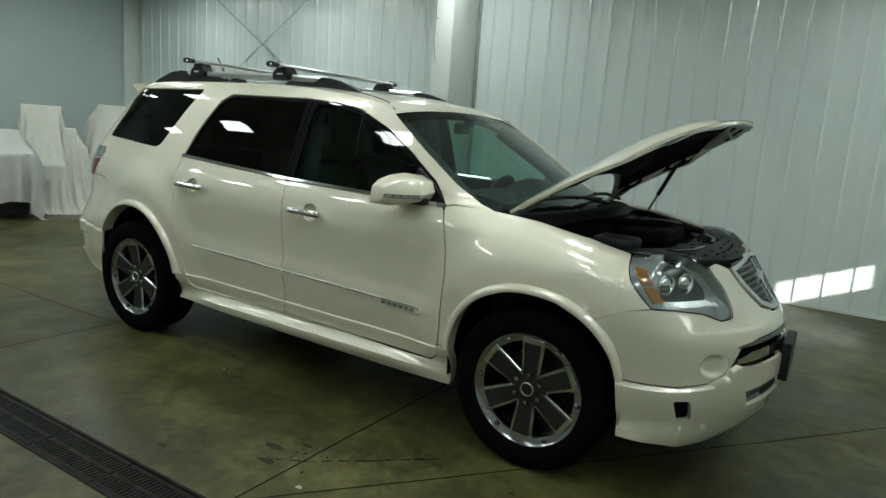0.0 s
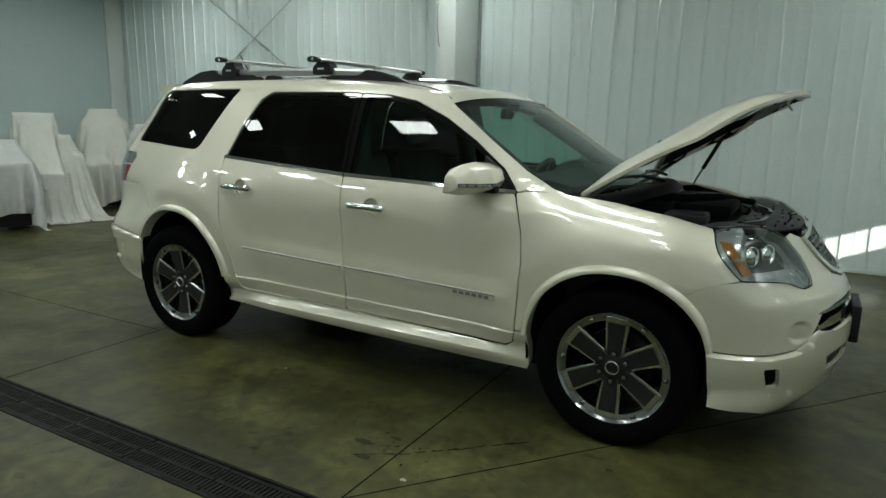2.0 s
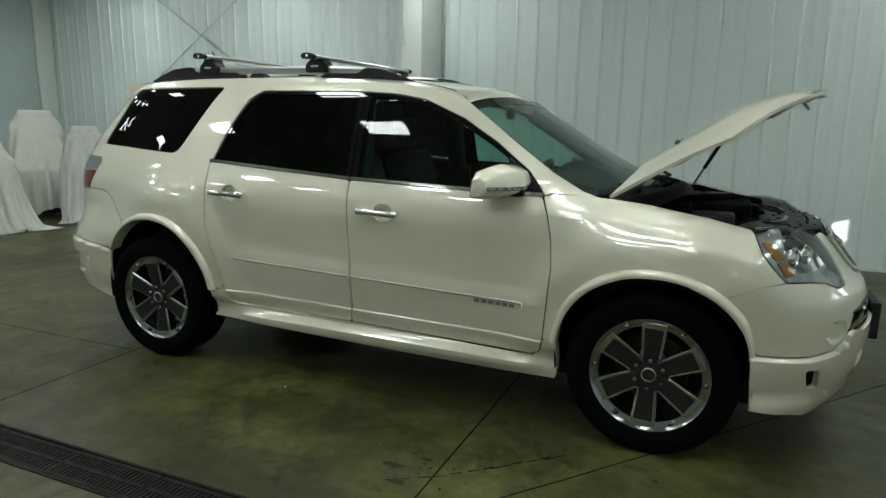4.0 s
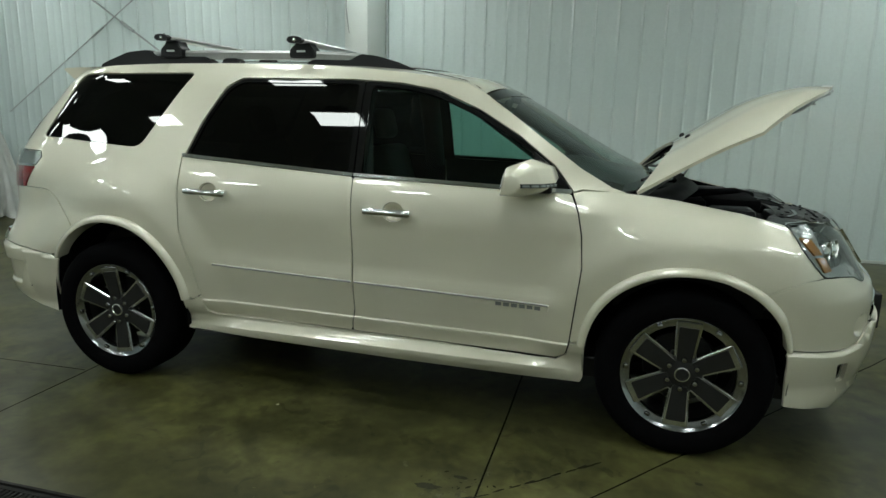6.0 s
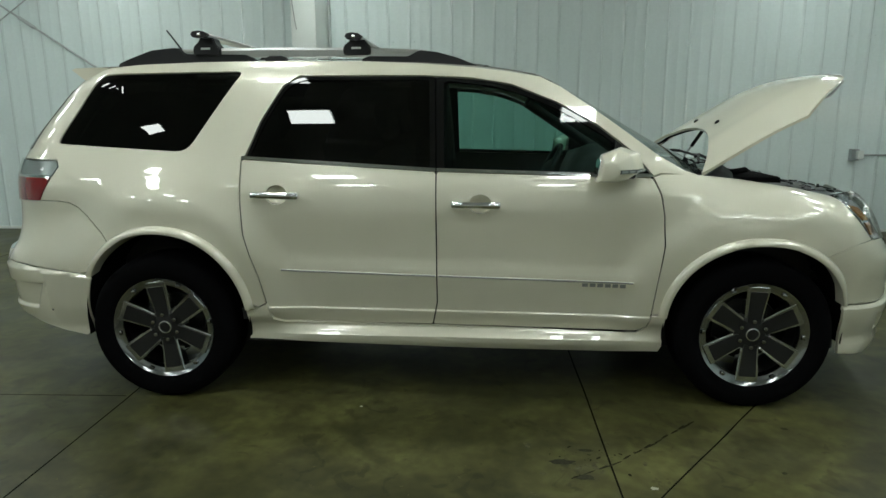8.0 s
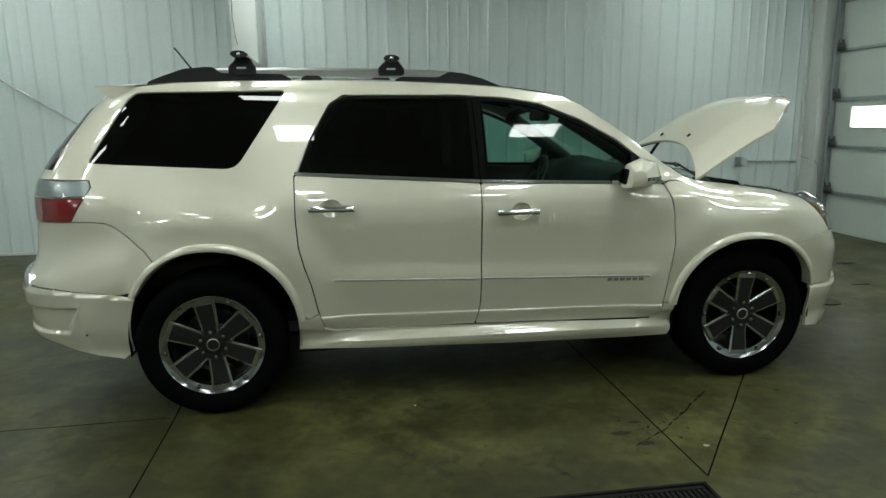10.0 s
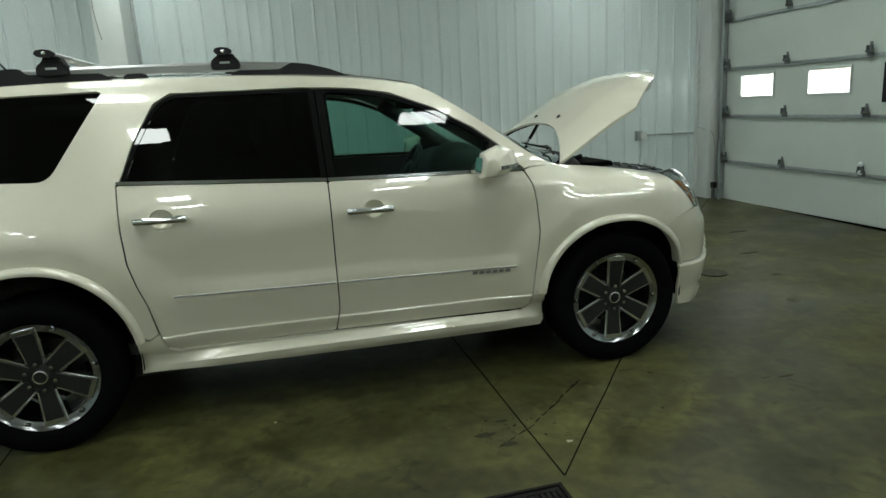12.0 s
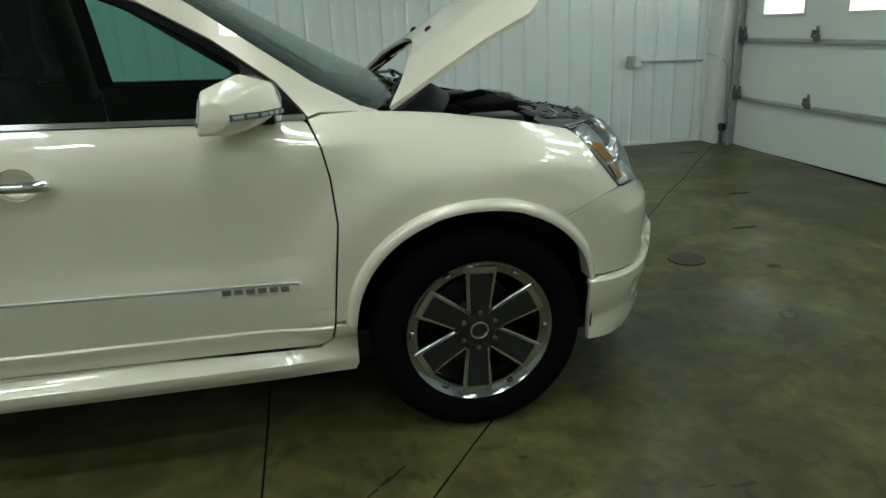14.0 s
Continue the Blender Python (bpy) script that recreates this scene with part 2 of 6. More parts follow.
# the drain's channel is cut out of the slab
DRAIN = (-6.0, 2.19, -2.215, -1.975)
for axis, at in ((0, DRAIN[0]), (0, DRAIN[1]), (1, DRAIN[2]), (1, DRAIN[3])):
    no = (1, 0, 0) if axis == 0 else (0, 1, 0)
    co = (at, 0, 0) if axis == 0 else (0, at, 0)
    bmesh.ops.bisect_plane(floor_bm, geom=floor_bm.verts[:] + floor_bm.edges[:] + floor_bm.faces[:], plane_co=co, plane_no=no)
hole = [f for f in floor_bm.faces if DRAIN[0] < f.calc_center_median().x < DRAIN[1] and DRAIN[2] < f.calc_center_median().y < DRAIN[3]]
bmesh.ops.delete(floor_bm, geom=hole, context="FACES")
rim = [e for e in floor_bm.edges if e.is_boundary and all(DRAIN[0] - 0.01 < v.co.x < DRAIN[1] + 0.01 and DRAIN[2] - 0.01 < v.co.y < DRAIN[3] + 0.01 for v in e.verts)]
down = bmesh.ops.extrude_edge_only(floor_bm, edges=rim)["geom"]
for v in down:
    if isinstance(v, bmesh.types.BMVert):
        v.co.z -= 0.16
floor = tagged(part("floor", floor_bm, CONCRETE, smooth=30), "mottled sealed concrete floor with saw-cut joints and stains", "floor", kind="structure")


def strip(bm, a, b, wide, z=0.003, wobble=0.0, n=24):
    """A thin dark line along the slab, uneven like a saw-cut or a crack."""
    a, b = Vector(a), Vector(b)
    d = (b - a).normalized()
    s = Vector((-d.y, d.x))
    left, right = [], []
    for i in range(n + 1):
        p = a + (b - a) * (i / n)
        off = wobble * noise.noise((p.x * 3, p.y * 3, 1.7))
        w = wide * (0.75 + 0.5 * abs(noise.noise((p.x * 9, p.y * 9, 4.2))))
        for side, row in ((-1, left), (1, right)):
            q = p + s * (off + side * w / 2)
            row.append(bm.verts.new((q.x, q.y, floor_height(q.x, q.y) + z)))
    for i in range(n):
        bm.faces.new((left[i], right[i], right[i + 1], left[i + 1]))
    return bm


for a, b, w, k in (((2.206, 3.9), (2.222, -1.94), 0.007, .006), ((2.225, -1.94), (4.6, 1.0), 0.006, .008), ((4.6, 1.0), (6.9, 3.6), 0.005, .01),
                   ((-0.24, 3.9), (-0.215, -1.97), 0.007, .006), ((-3.4, 3.9), (-3.38, -1.97), 0.007, .006), ((2.24, -2.25), (2.3, -8.3), .007, .005),
                   ((-7.2, -1.0), (-0.24, -0.93), .006, .008)):
    part("joint", strip(bmesh.new(), a, b, w * 1.45, wobble=k), JOINT, floor)
GOUGE = material("dirty_gouge", (.034, .033, .022), 0.8, 0, 0.5, 30, 120, spec=0.1)

def blot(x, y, rx, ry, seed, z=0.0035, turn=0.0):
    bm = bmesh.new()
    ring = []
    for i in range(22):
        a = 2 * math.pi * i / 22
        k = 1 + 0.45 * noise.noise((math.cos(a) * 1.6, math.sin(a) * 1.6, seed))
        p = Vector((rx * k * math.cos(a), ry * k * math.sin(a)))
        p.rotate(Matrix.Rotation(turn, 2))
        ring.append(bm.verts.new((x + p.x, y + p.y, floor_height(x, y) + z)))
    bm.faces.new(ring)
    return bm


for a, b, w in (((2.675, -1.113), (2.52, -1.255), .011), ((2.475, -1.30), (2.305, -1.45), .009), ((2.25, -1.50), (2.06, -1.62), .007)):
    for k in (0, 1, 2, 4, 6):
        s_ = k / 6 + .05 * noise.noise((k * 1.7, w * 90, 3))
        part("crack", blot(a[0] + (b[0] - a[0]) * s_ + .012 * noise.noise((k * 2.3, 1, w * 50)), a[1] + (b[1] - a[1]) * s_, .030, w * (.5 + abs(noise.noise((k * 3.1, 5, 1)))), k * 3.7 + w * 100, .004, math.atan2(b[1] - a[1], b[0] - a[0])), GOUGE, floor, "dark gouge in the concrete")
STAIN = material("oily_stain", (.046, .045, .028), 0.6, 0, 0.4, 20, 90, spec=0.15)
PALE = material("pale_chip", (.42, .42, .36), 0.8, 0, 0.2, 20, 90)
for i, (x, y, rx, ry) in enumerate(((2.10, -1.62, .045, .018), (2.02, -1.50, .05, .02), (2.13, -1.40, .035, .012), (3.735, -1.46, .05, .012), (3.62, -1.44, .03, .006), (3.1, -1.15, .016, .012),
                                    (1.62, -1.82, .02, .014), (5.4, .9, .10, .03), (5.1, .2, .05, .02), (5.9, 1.7, .12, .03), (6.4, 3.3, .14, .03), (-4.9, .55, .06, .02), (2.93, -1.55, .012, .010))):
    part("stain", blot(x, y, rx, ry, i * 2.3), STAIN, floor, "dark oily spot")
part("chip", blot(2.361, -1.69, .014, .012, 9.1), PALE, floor, "pale paint chip")
part("chip", blot(1.05, -1.0, .008, .008, 3.1), PALE, floor, "pale paint chip")
# worn, pitted surface where the joints meet the drain, and loose grit round it
SCUFF = material("worn_concrete_fleck", (.115, .112, .07), 0.85, 0, 0.4, 30, 120, spec=0.1)
rng = np.random.RandomState(5)


def flecks(count, middle, spread_, size, seed):
    """Many small uneven marks scattered round a place on the slab."""
    bm = bmesh.new()
    for i in range(count):
        x, y = middle[0] + spread_[0] * rng.normal(), middle[1] + spread_[1] * rng.normal()
        if DRAIN[2] - .02 < y < DRAIN[3] + .02 and x < DRAIN[1] + .02:
            continue
        r, turn = size * (.35 + abs(rng.normal())), rng.uniform(0, 6.3)
        ring_ = []
        for j in range(7):
            a_ = 2 * math.pi * j / 7
            k = 1 + .6 * noise.noise((math.cos(a_) * 2, math.sin(a_) * 2, seed + i * 1.7))
            px, py = r * 1.9 * k * math.cos(a_), r * .8 * k * math.sin(a_)
            ring_.append(bm.verts.new((x + px * math.cos(turn) - py * math.sin(turn), y + px * math.sin(turn) + py * math.cos(turn), floor_height(x, y) + .0022 + .0001 * (i % 9))))
        bm.faces.new(ring_)
    return bm


for count, middle, spread_, size, mt, lab in ((34, (2.10, -1.50), (.12, .09), .006, SCUFF, "pale worn flecks beside the joint"), (22, (2.14, -1.46), (.10, .08), .004, GOUGE, "dark pits beside the joint"),
                                              (40, (1.0, -1.72), (1.1, .12), .005, SCUFF, "pale worn flecks along the drain")):
    tagged(part("floor_mark", flecks(count, middle, spread_, size, count * .37), mt, floor, lab), kind="stuff")
cover_bm = bmesh.new()
bmesh.ops.create_cone(cover_bm, cap_ends=True, segments=40, radius1=.115, radius2=.112, depth=.012, matrix=Matrix.Translation((4.69, .457, .002)))
part("cover", cover_bm, material("worn_olive_steel", (.040, .040, .022), 0.5, 0.2, 0.3, 20, 90, spec=0.3), floor, "round steel clean-out cover", 40)

# trench drain: frame, channel bottom and slotted gratings
drain = thing("trench_drain", "slotted black cast-iron trench drain set in the floor", "drain", pose(0, 0, 0))
x0, x1, y0, y1 = DRAIN
part("channel", boxed((x0, y0, -.18), (x1, y1, -.15)), JOINT, drain)
fr = bmesh.new()
for lo, hi in (((x0, y1 - .018, -.03), (x1, y1 - .002, .004)), ((x0, y0 + .002, -.03), (x1, y0 + .018, .004)), ((x1 - .018, y0 + .018, -.03), (x1 - .002, y1 - .018, .004))):
    box(fr, lo, hi, .002)
part("frame", fr, IRON, drain, "rusty iron edge angle")
GRATE_L = 0.50


def grate():
    bm = bmesh.new()
    w0, w1 = y0 + .022, y1 - .022
    mid = (w0 + w1) / 2
    for lo, hi in ((w0, w0 + .022), (mid - .012, mid + .012), (w1 - .022, w1)):
        box(bm, (0.003, lo, -.024), (GRATE_L - .003, hi, -.002), .0015, seg=1)
    n = 20
    for i in range(n + 1):
        x = .003 + (GRATE_L - .021) * i / n
        for lo, hi in ((w0 + .022, mid - .012), (mid + .012, w1 - .022)):
            box(bm, (x, lo, -.024), (x + .015, hi, -.004), 0)
    return mesh_of("grating", bm, IRON)


grate_mesh = grate()
for i in range(16):
    g = new("grating", grate_mesh)
    g.parent, g.location = drain, (x1 - .02 - GRATE_L * (i + 1), 0, 0.0015 * (i % 3))

# walls
slab = bmesh.new()
box(slab, (LEFT_X - .2, WALL_Y + .03, -.1), (DOOR_X + .3, WALL_Y + .18, TOP))
wall_north = tagged(part("wall_north", slab, WALL), "white ribbed steel liner wall", "wall", kind="structure")
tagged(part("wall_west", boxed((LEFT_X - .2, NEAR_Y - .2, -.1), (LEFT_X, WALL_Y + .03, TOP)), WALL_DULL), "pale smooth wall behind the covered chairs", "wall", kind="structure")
# closes the hall out of view; its tone sets how much light comes back
tagged(part("wall_south", boxed((LEFT_X, NEAR_Y - .2, -.1), (DOOR_X + .3, NEAR_Y, TOP)), WALL_FAR), "unseen plain wall behind the walkway, greyed to weaken bounce light", "wall", kind="structure")
tagged(part("ceiling", boxed((LEFT_X - .2, NEAR_Y - .2, TOP), (DOOR_X + .3, WALL_Y + .18, TOP + .12)), CEILING), "white steel ceiling", "ceiling", kind="structure")

RIB, PANEL_W = 0.25, 1.0


def liner_panel():
    """A steel sheet of four ribs with its screw row."""
    bm = bmesh.new()
    prof = []
    for k in range(4):
        x = k * RIB + RIB / 2
        prof += [(x - .020, 0), (x - .017, -.001), (x - .013, -.005), (x - .007, -.009), (x, -.0105), (x + .007, -.009), (x + .013, -.005), (x + .017, -.001), (x + .020, 0)]
        if k < 3:
            prof += [(x + RIB / 2 - .006, 0), (x + RIB / 2, -.0015), (x + RIB / 2 + .006, 0)]
    prof = [(0.001, 0)] + prof + [(PANEL_W - .001, 0)]
    low = [bm.verts.new((x, y, 0)) for x, y in prof]
    high = [bm.verts.new((x, y, TOP - .02)) for x, y in prof]
    for i in range(len(prof) - 1):
        f = bm.faces.new((low[i], low[i + 1], high[i + 1], high[i]))
        f.material_index = 1 if min(prof[i][1], prof[i + 1][1]) < -.003 else 0
    for zz in (.55, 2.25):
        for k in range(4):
            x = k * RIB + RIB / 2 + .055
            bmesh.ops.create_cone(bm, cap_ends=True, segments=8, radius1=.008, radius2=.005, depth=.008, matrix=Matrix.Translation((x, -.003, zz)) @ pose(0, 0, 0, 90))
    return mesh_of("wall_panel", bm, (WALL, RIBS), 50)


panel_mesh = liner_panel()
x = LEFT_X + .02
while x < DOOR_X:
    ob = new("wall_panel", panel_mesh)
    ob.parent, ob.location = wall_north, (x, WALL_Y, .05)
    x += PANEL_W
tagged(part("base_trim", boxed((LEFT_X, WALL_Y - .022, .03), (6.95, WALL_Y + .02, .075), .003), TRIM), "white base trim along the wall", "trim", kind="structure")

# frame columns
col = bmesh.new()
box(col, (-.44, 3.30, 0), (-.163, WALL_Y + .02, TOP - .01), .012)
tagged(part("column", col, TRIM, smooth=40), "white boxed steel column standing out from the ribbed wall", "column", kind="structure")
edge = bmesh.new()
box(edge, (-.163, WALL_Y - .05, .04), (-.135, WALL_Y - .002, TOP - .02), .004)
tagged(part("trim", edge, STEEL), "grey corner trim beside the column", "trim", kind="structure")
col = bmesh.new()
box(col, (LEFT_X + .004, 3.61, 0), (LEFT_X + .055, WALL_Y - .015, TOP - .01), .008)
tagged(part("column", col, TRIM, smooth=40), "white boxed steel column in the hall's corner", "column", kind="structure")
col = bmesh.new()
box(col, (6.93, 3.66, .03), (7.13, WALL_Y + .02, TOP - .01), .01)
tagged(part("column", col, TRIM, smooth=40), "white boxed steel jamb beside the overhead door", "column", kind="structure")
edge = bmesh.new()
box(edge, (6.885, WALL_Y - .05, .04), (6.928, WALL_Y - .002, TOP - .02), .004)
tagged(part("trim", edge, TRIM), "white corner trim beside the jamb", "trim", kind="structure")

# crossed brace cables and the loose wire
for a, b, r in (((-5.40, 3.89, 3.6), (-2.3, 3.89, 1.554), .012), ((-2.64, 3.84, 3.6), (-6.0, 3.90, 1.42), .007)):
    ob = thing("brace_cable", "thin grey steel brace cable crossing the wall", "cable")
    part("rod", tube(bmesh.new(), (a, b), r), STEEL, ob)
    part("turnbuckle", tube(bmesh.new(), (Vector(a).lerp(Vector(b), .47), Vector(a).lerp(Vector(b), .53)), r * 1.9), STEEL, ob)
wire = thing("hanging_wire", "thin grey wire hanging from a clip on the column", "wire")
part("wire", tube(bmesh.new(), [(-.402, 3.290, 3.6), (-.400, 3.290, 3.2), (-.406, 3.290, 2.90), (-.412, 3.285, 2.66), (-.390, 3.287, 2.46), (-.375, 3.285, 2.38)], .004, 6), DARK_STEEL, wire)
part("clip", boxed((-.43, 3.282, 2.885), (-.365, 3.301, 2.905), .003), TRIM, wire)

# outlet with its conduit
outlet = thing("wall_outlet", "grey steel outlet box on the ribbed wall", "outlet")
part("box", boxed((5.955, 3.845, .90), (6.045, 3.912, 1.03), .006), STEEL, outlet)
part("cover", boxed((6.0, 3.80, .915), (6.075, 3.842, 1.015), .008), TRIM, outlet, "white flap cover")
part("conduit", tube(bmesh.new(), [(6.05, 3.89, .965), (6.5, 3.893, .955), (6.86, 3.893, .948)], .011), STEEL, outlet)
wire = thing("hanging_wire", "thin grey wire curling on the door jamb", "wire")
part("wire", tube(bmesh.new(), [(6.90, 3.86, 1.02), (6.955, 3.65, .97), (7.0, 3.648, .90), (7.03, 3.648, .72), (7.035, 3.648, .3)], .003, 6), DARK_STEEL, wire)

# the yard outside
yard = bmesh.new()
bmesh.ops.create_grid(yard, x_segments=2, y_segments=2, size=0.5, matrix=Matrix.LocRotScale((0, 0, -.12), None, (900, 900, 1)))
tagged(part("ground", yard, material("pale_concrete_yard", (.72, .73, .74), .8, 0, .12, .5, 8)), "pale sunlit concrete yard", "ground", kind="structure")

# ---- overhead door ----
DOOR_Y0, DOOR_Y1, SEAMS = -1.06, 3.58, (.03, .565, 1.172, 1.78, 2.39, 3.0)
east = bmesh.new()
box(east, (DOOR_X + .06, DOOR_Y1 + .0, -.1), (DOOR_X + .26, WALL_Y + .18, TOP))
box(east, (DOOR_X + .06, NEAR_Y - .2, -.1), (DOOR_X + .26, DOOR_Y0, TOP))
box(east, (DOOR_X + .06, DOOR_Y0, SEAMS[-1]), (DOOR_X + .26, DOOR_Y1, TOP))
tagged(part("wall_east", east, WALL), "white steel wall round the overhead door", "wall", kind="structure")

odoor = thing("overhead_door", "white sectional overhead garage door, closed, with a row of small windows", "garage door")
WINDOWS = [(2.715, 3.29, FROST), (1.595, 2.17, PANE), (-.66, -.08, FROST)]
WZ = (1.405, 1.67)
for i, (z0, z1) in enumerate(zip(SEAMS, SEAMS[1:])):
    bm = bmesh.new()
    gap = .004
    if i == 2:
        ys = sorted([DOOR_Y0, DOOR_Y1] + [v for a, b, _ in WINDOWS for v in (a, b)])
        for k in range(0, len(ys), 2):
            box(bm, (DOOR_X, ys[k], z0 + gap), (DOOR_X + .05, ys[k + 1], z1 - gap))
        for a, b, _ in WINDOWS:
            box(bm, (DOOR_X, a, z0 + gap), (DOOR_X + .05, b, WZ[0]))
            box(bm, (DOOR_X, a, WZ[1]), (DOOR_X + .05, b, z1 - gap))
    else:
        box(bm, (DOOR_X, DOOR_Y0, z0 + gap), (DOOR_X + .05, DOOR_Y1, z1 - gap))
    part("section", bm, DOOR, odoor)
    if i < 5:
        # strut along the section's top edge
        s = bmesh.new()
        box(s, (DOOR_X - .035, DOOR_Y0, z1 - .036), (DOOR_X - .003, DOOR_Y1 - .02, z1 - .014), .003)
        box(s, (DOOR_X - .012, DOOR_Y0, z1 - .014), (DOOR_X - .003, DOOR_Y1 - .02, z1 + .006), .002)
        part("strut", s, STEEL, odoor, "grey steel stiffening strut")
for a, b, mt in WINDOWS:
    fm = bmesh.new()
    for lo, hi in (((a - .02, WZ[0] - .02), (b + .02, WZ[0] + .006)), ((a - .02, WZ[1] - .006), (b + .02, WZ[1] + .02)), ((a - .02, WZ[0] + .006), (a + .006, WZ[1] - .006)), ((b - .006, WZ[0] + .006), (b + .02, WZ[1] - .006))):
        box(fm, (DOOR_X - .012, lo[0], lo[1]), (DOOR_X - .001, hi[0], hi[1]), .003)
    wf = part("window_frame", fm, DOOR, odoor)
    part("pane", boxed((DOOR_X + .02, a, WZ[0]), (DOOR_X + .026, b, WZ[1])), mt, wf)
part("cover_board", boxed((DOOR_X - .03, .50, 1.30), (DOOR_X - .004, 1.185, 1.69), .003), BLACK, odoor, "black board over a window")


def hinge_bm():
    bm = bmesh.new()
    prism(bm, fillet([(-.045, -.055), (.045, -.055), (.04, -.01), (.018, .03), (.016, .085), (-.016, .085), (-.018, .03), (-.04, -.01)], .008, 2), -.006, 0)
    bmesh.ops.create_cone(bm, cap_ends=True, segments=10, radius1=.017, radius2=.017, depth=.085, matrix=Matrix.Translation((0, -.018, -.005)) @ pose(0, 0, 0, 0, 90))
    box(bm, (-.03, -.04, -.02), (-.02, -.004, .05), .002)
    box(bm, (.02, -.04, -.02), (.03, -.004, .05), .002)
    return bm


hinge_mesh = mesh_of("hinge", hinge_bm(), DARK_STEEL)
for z in SEAMS[1:-1]:
    for y in (2.455, 1.33, .20, -.92, DOOR_Y1 - .055):
        for d in ((0,) if y < 3 else (-.035, .05)):
            ob = new("hinge", hinge_mesh)
            ob.parent = odoor
            ob.matrix_basis = pose(DOOR_X - .048, y + d, z + .035, 0, 0, -90)
# bright reflector pair on one hinge
rb = bmesh.new()
for dz in (-.012, .075):
    bmesh.ops.create_uvsphere(rb, u_segments=16, v_segments=10, radius=.026, matrix=Matrix.Translation((DOOR_X - .07, 1.33, .60 + dz)))
part("reflector", rb, material("white_reflector", (.8, .85, .85), .25), odoor, "small white round reflectors", True)
part("seal", boxed((DOOR_X - .004, DOOR_Y0, .0), (DOOR_X + .045, DOOR_Y1, .032), .004), RUBBER, odoor, "black rubber bottom seal")
# track
track = thing("door_track", "galvanised vertical door track with bolts", "track")
tb = bmesh.new()
box(tb, (DOOR_X - .10, DOOR_Y1 + .005, .03), (DOOR_X + .05, DOOR_Y1 + .012, 3.3))
box(tb, (DOOR_X - .10, DOOR_Y1 - .04, .03), (DOOR_X - .094, DOOR_Y1 + .012, 3.3))
box(tb, (DOOR_X - .02, DOOR_Y1 + .012, .03), (DOOR_X - .012, DOOR_Y1 + .075, 3.3))
part("rail", tb, STEEL, track)
part("side_seal", boxed((DOOR_X - .002, DOOR_Y1 + .012, .03), (DOOR_X + .055, DOOR_Y1 + .07, 3.0)), RUBBER, track, "black rubber side seal")
part("foot", boxed((DOOR_X - .12, DOOR_Y1 - .06, .03), (DOOR_X - .08, DOOR_Y1 - .02, .22), .003), STEEL, track)
for z in (.5, .9, 1.05, 1.35, 1.55, 2.0, 2.15, 2.6):
    b = bmesh.new()
    bmesh.ops.create_cone(b, cap_ends=True, segments=6, radius1=.014, radius2=.014, depth=.02, matrix=Matrix.Translation((DOOR_X - .03, DOOR_Y1 + .045, z)) @ pose(0, 0, 0, 0, 90))
    part("bolt", b, DARK_STEEL, track)
# safety sensor at the jamb's foot
sensor = thing("door_sensor", "small black door safety sensor on a bracket", "sensor")
sb = bmesh.new()
box(sb, (6.97, 3.585, .19), (7.03, 3.655, .27), .008)
part("head", sb, BLACK, sensor)
part("bracket", boxed((6.985, 3.61, .035), (7.015, 3.65, .19), .003), DARK_STEEL, sensor)

# ---- ceiling lamps ----
LAMPS = [(x, y) for x in (-5.15, -2.57, .01, 2.62, 5.2) for y in (-5.72, -4.28, -2.83, -1.4, .05, 1.5)] + [(x, 2.95) for x in (-5.15, -2.57, .01, 5.2)]
LAMPS.remove((2.62, 1.5))
first = None
for x, y in LAMPS:
    if first is None:
        first = thing("ceiling_lamp", "flat rectangular white ceiling lamp, lit", "lamp", pose(x, y, TOP - .12), "ceiling lamps")
        fb = bmesh.new()
        box(fb, (-.255, -.172, .012), (.255, .172, .06), .008)
        part("housing", fb, TRIM, first)
        part("diffuser", boxed((-.235, -.152, 0), (.235, .152, .012)), LAMP, first, "glowing diffuser")
        for sx in (-.2, .2):
            part("hanger", tube(bmesh.new(), ((sx, 0, .06), (sx, 0, .122)), .004, 6), STEEL, first)
    else:
        copy_thing(first, pose(x, y, TOP - .12))


# ---- the car: its skin ----
def spline(xs, ys, n=400):
    """A smooth curve through the given heights, as dense samples."""
    xs, ys = np.array(xs, float), np.array(ys, float)
    d = np.gradient(ys, xs)
    t = np.linspace(xs[0], xs[-1], n)
    k = np.clip(np.searchsorted(xs, t) - 1, 0, len(xs) - 2)
    h = xs[k + 1] - xs[k]
    s = (t - xs[k]) / h
    v = (2*s**3 - 3*s**2 + 1)*ys[k] + (s**3 - 2*s**2 + s)*h*d[k] + (3*s**2 - 2*s**3)*ys[k+1] + (s**3 - s**2)*h*d[k+1]
    return t, v


def step(a, b, x):
    s = min(max((x - a) / (b - a), 0.0), 1.0)
    return s * s * (3 - 2 * s)


FLANK = spline([.16, .26, .31, .37, .43, .50, .60, .70, .80, .92, 1.03, 1.10, 1.16, 1.21, 1.30, 1.45, 1.58, 1.66, 1.72, 1.77],
               [.845, .875, .875, .864, .872, .884, .896, .907, .9175, .930, .937, .931, .9145, .8955, .860, .802, .744, .698, .648, .575])
CREST = spline([2.3, 2.66, 2.785, 2.95, 3.21, 3.36, 3.6, 3.9], [1.22, 1.19, 1.17, 1.15, 1.11, 1.075, 1.02, .95])
NOSE = spline([.18, .24, .30, .36, .45, .55, .66, .735, .77, .80, .86, .92, 1.02, 1.10, 1.2], [3.76, 3.83, 3.90, 3.94, 3.97, 3.978, 3.972, 3.958, 3.942, 3.912, 3.862, 3.82, 3.75, 3.69, 3.60])
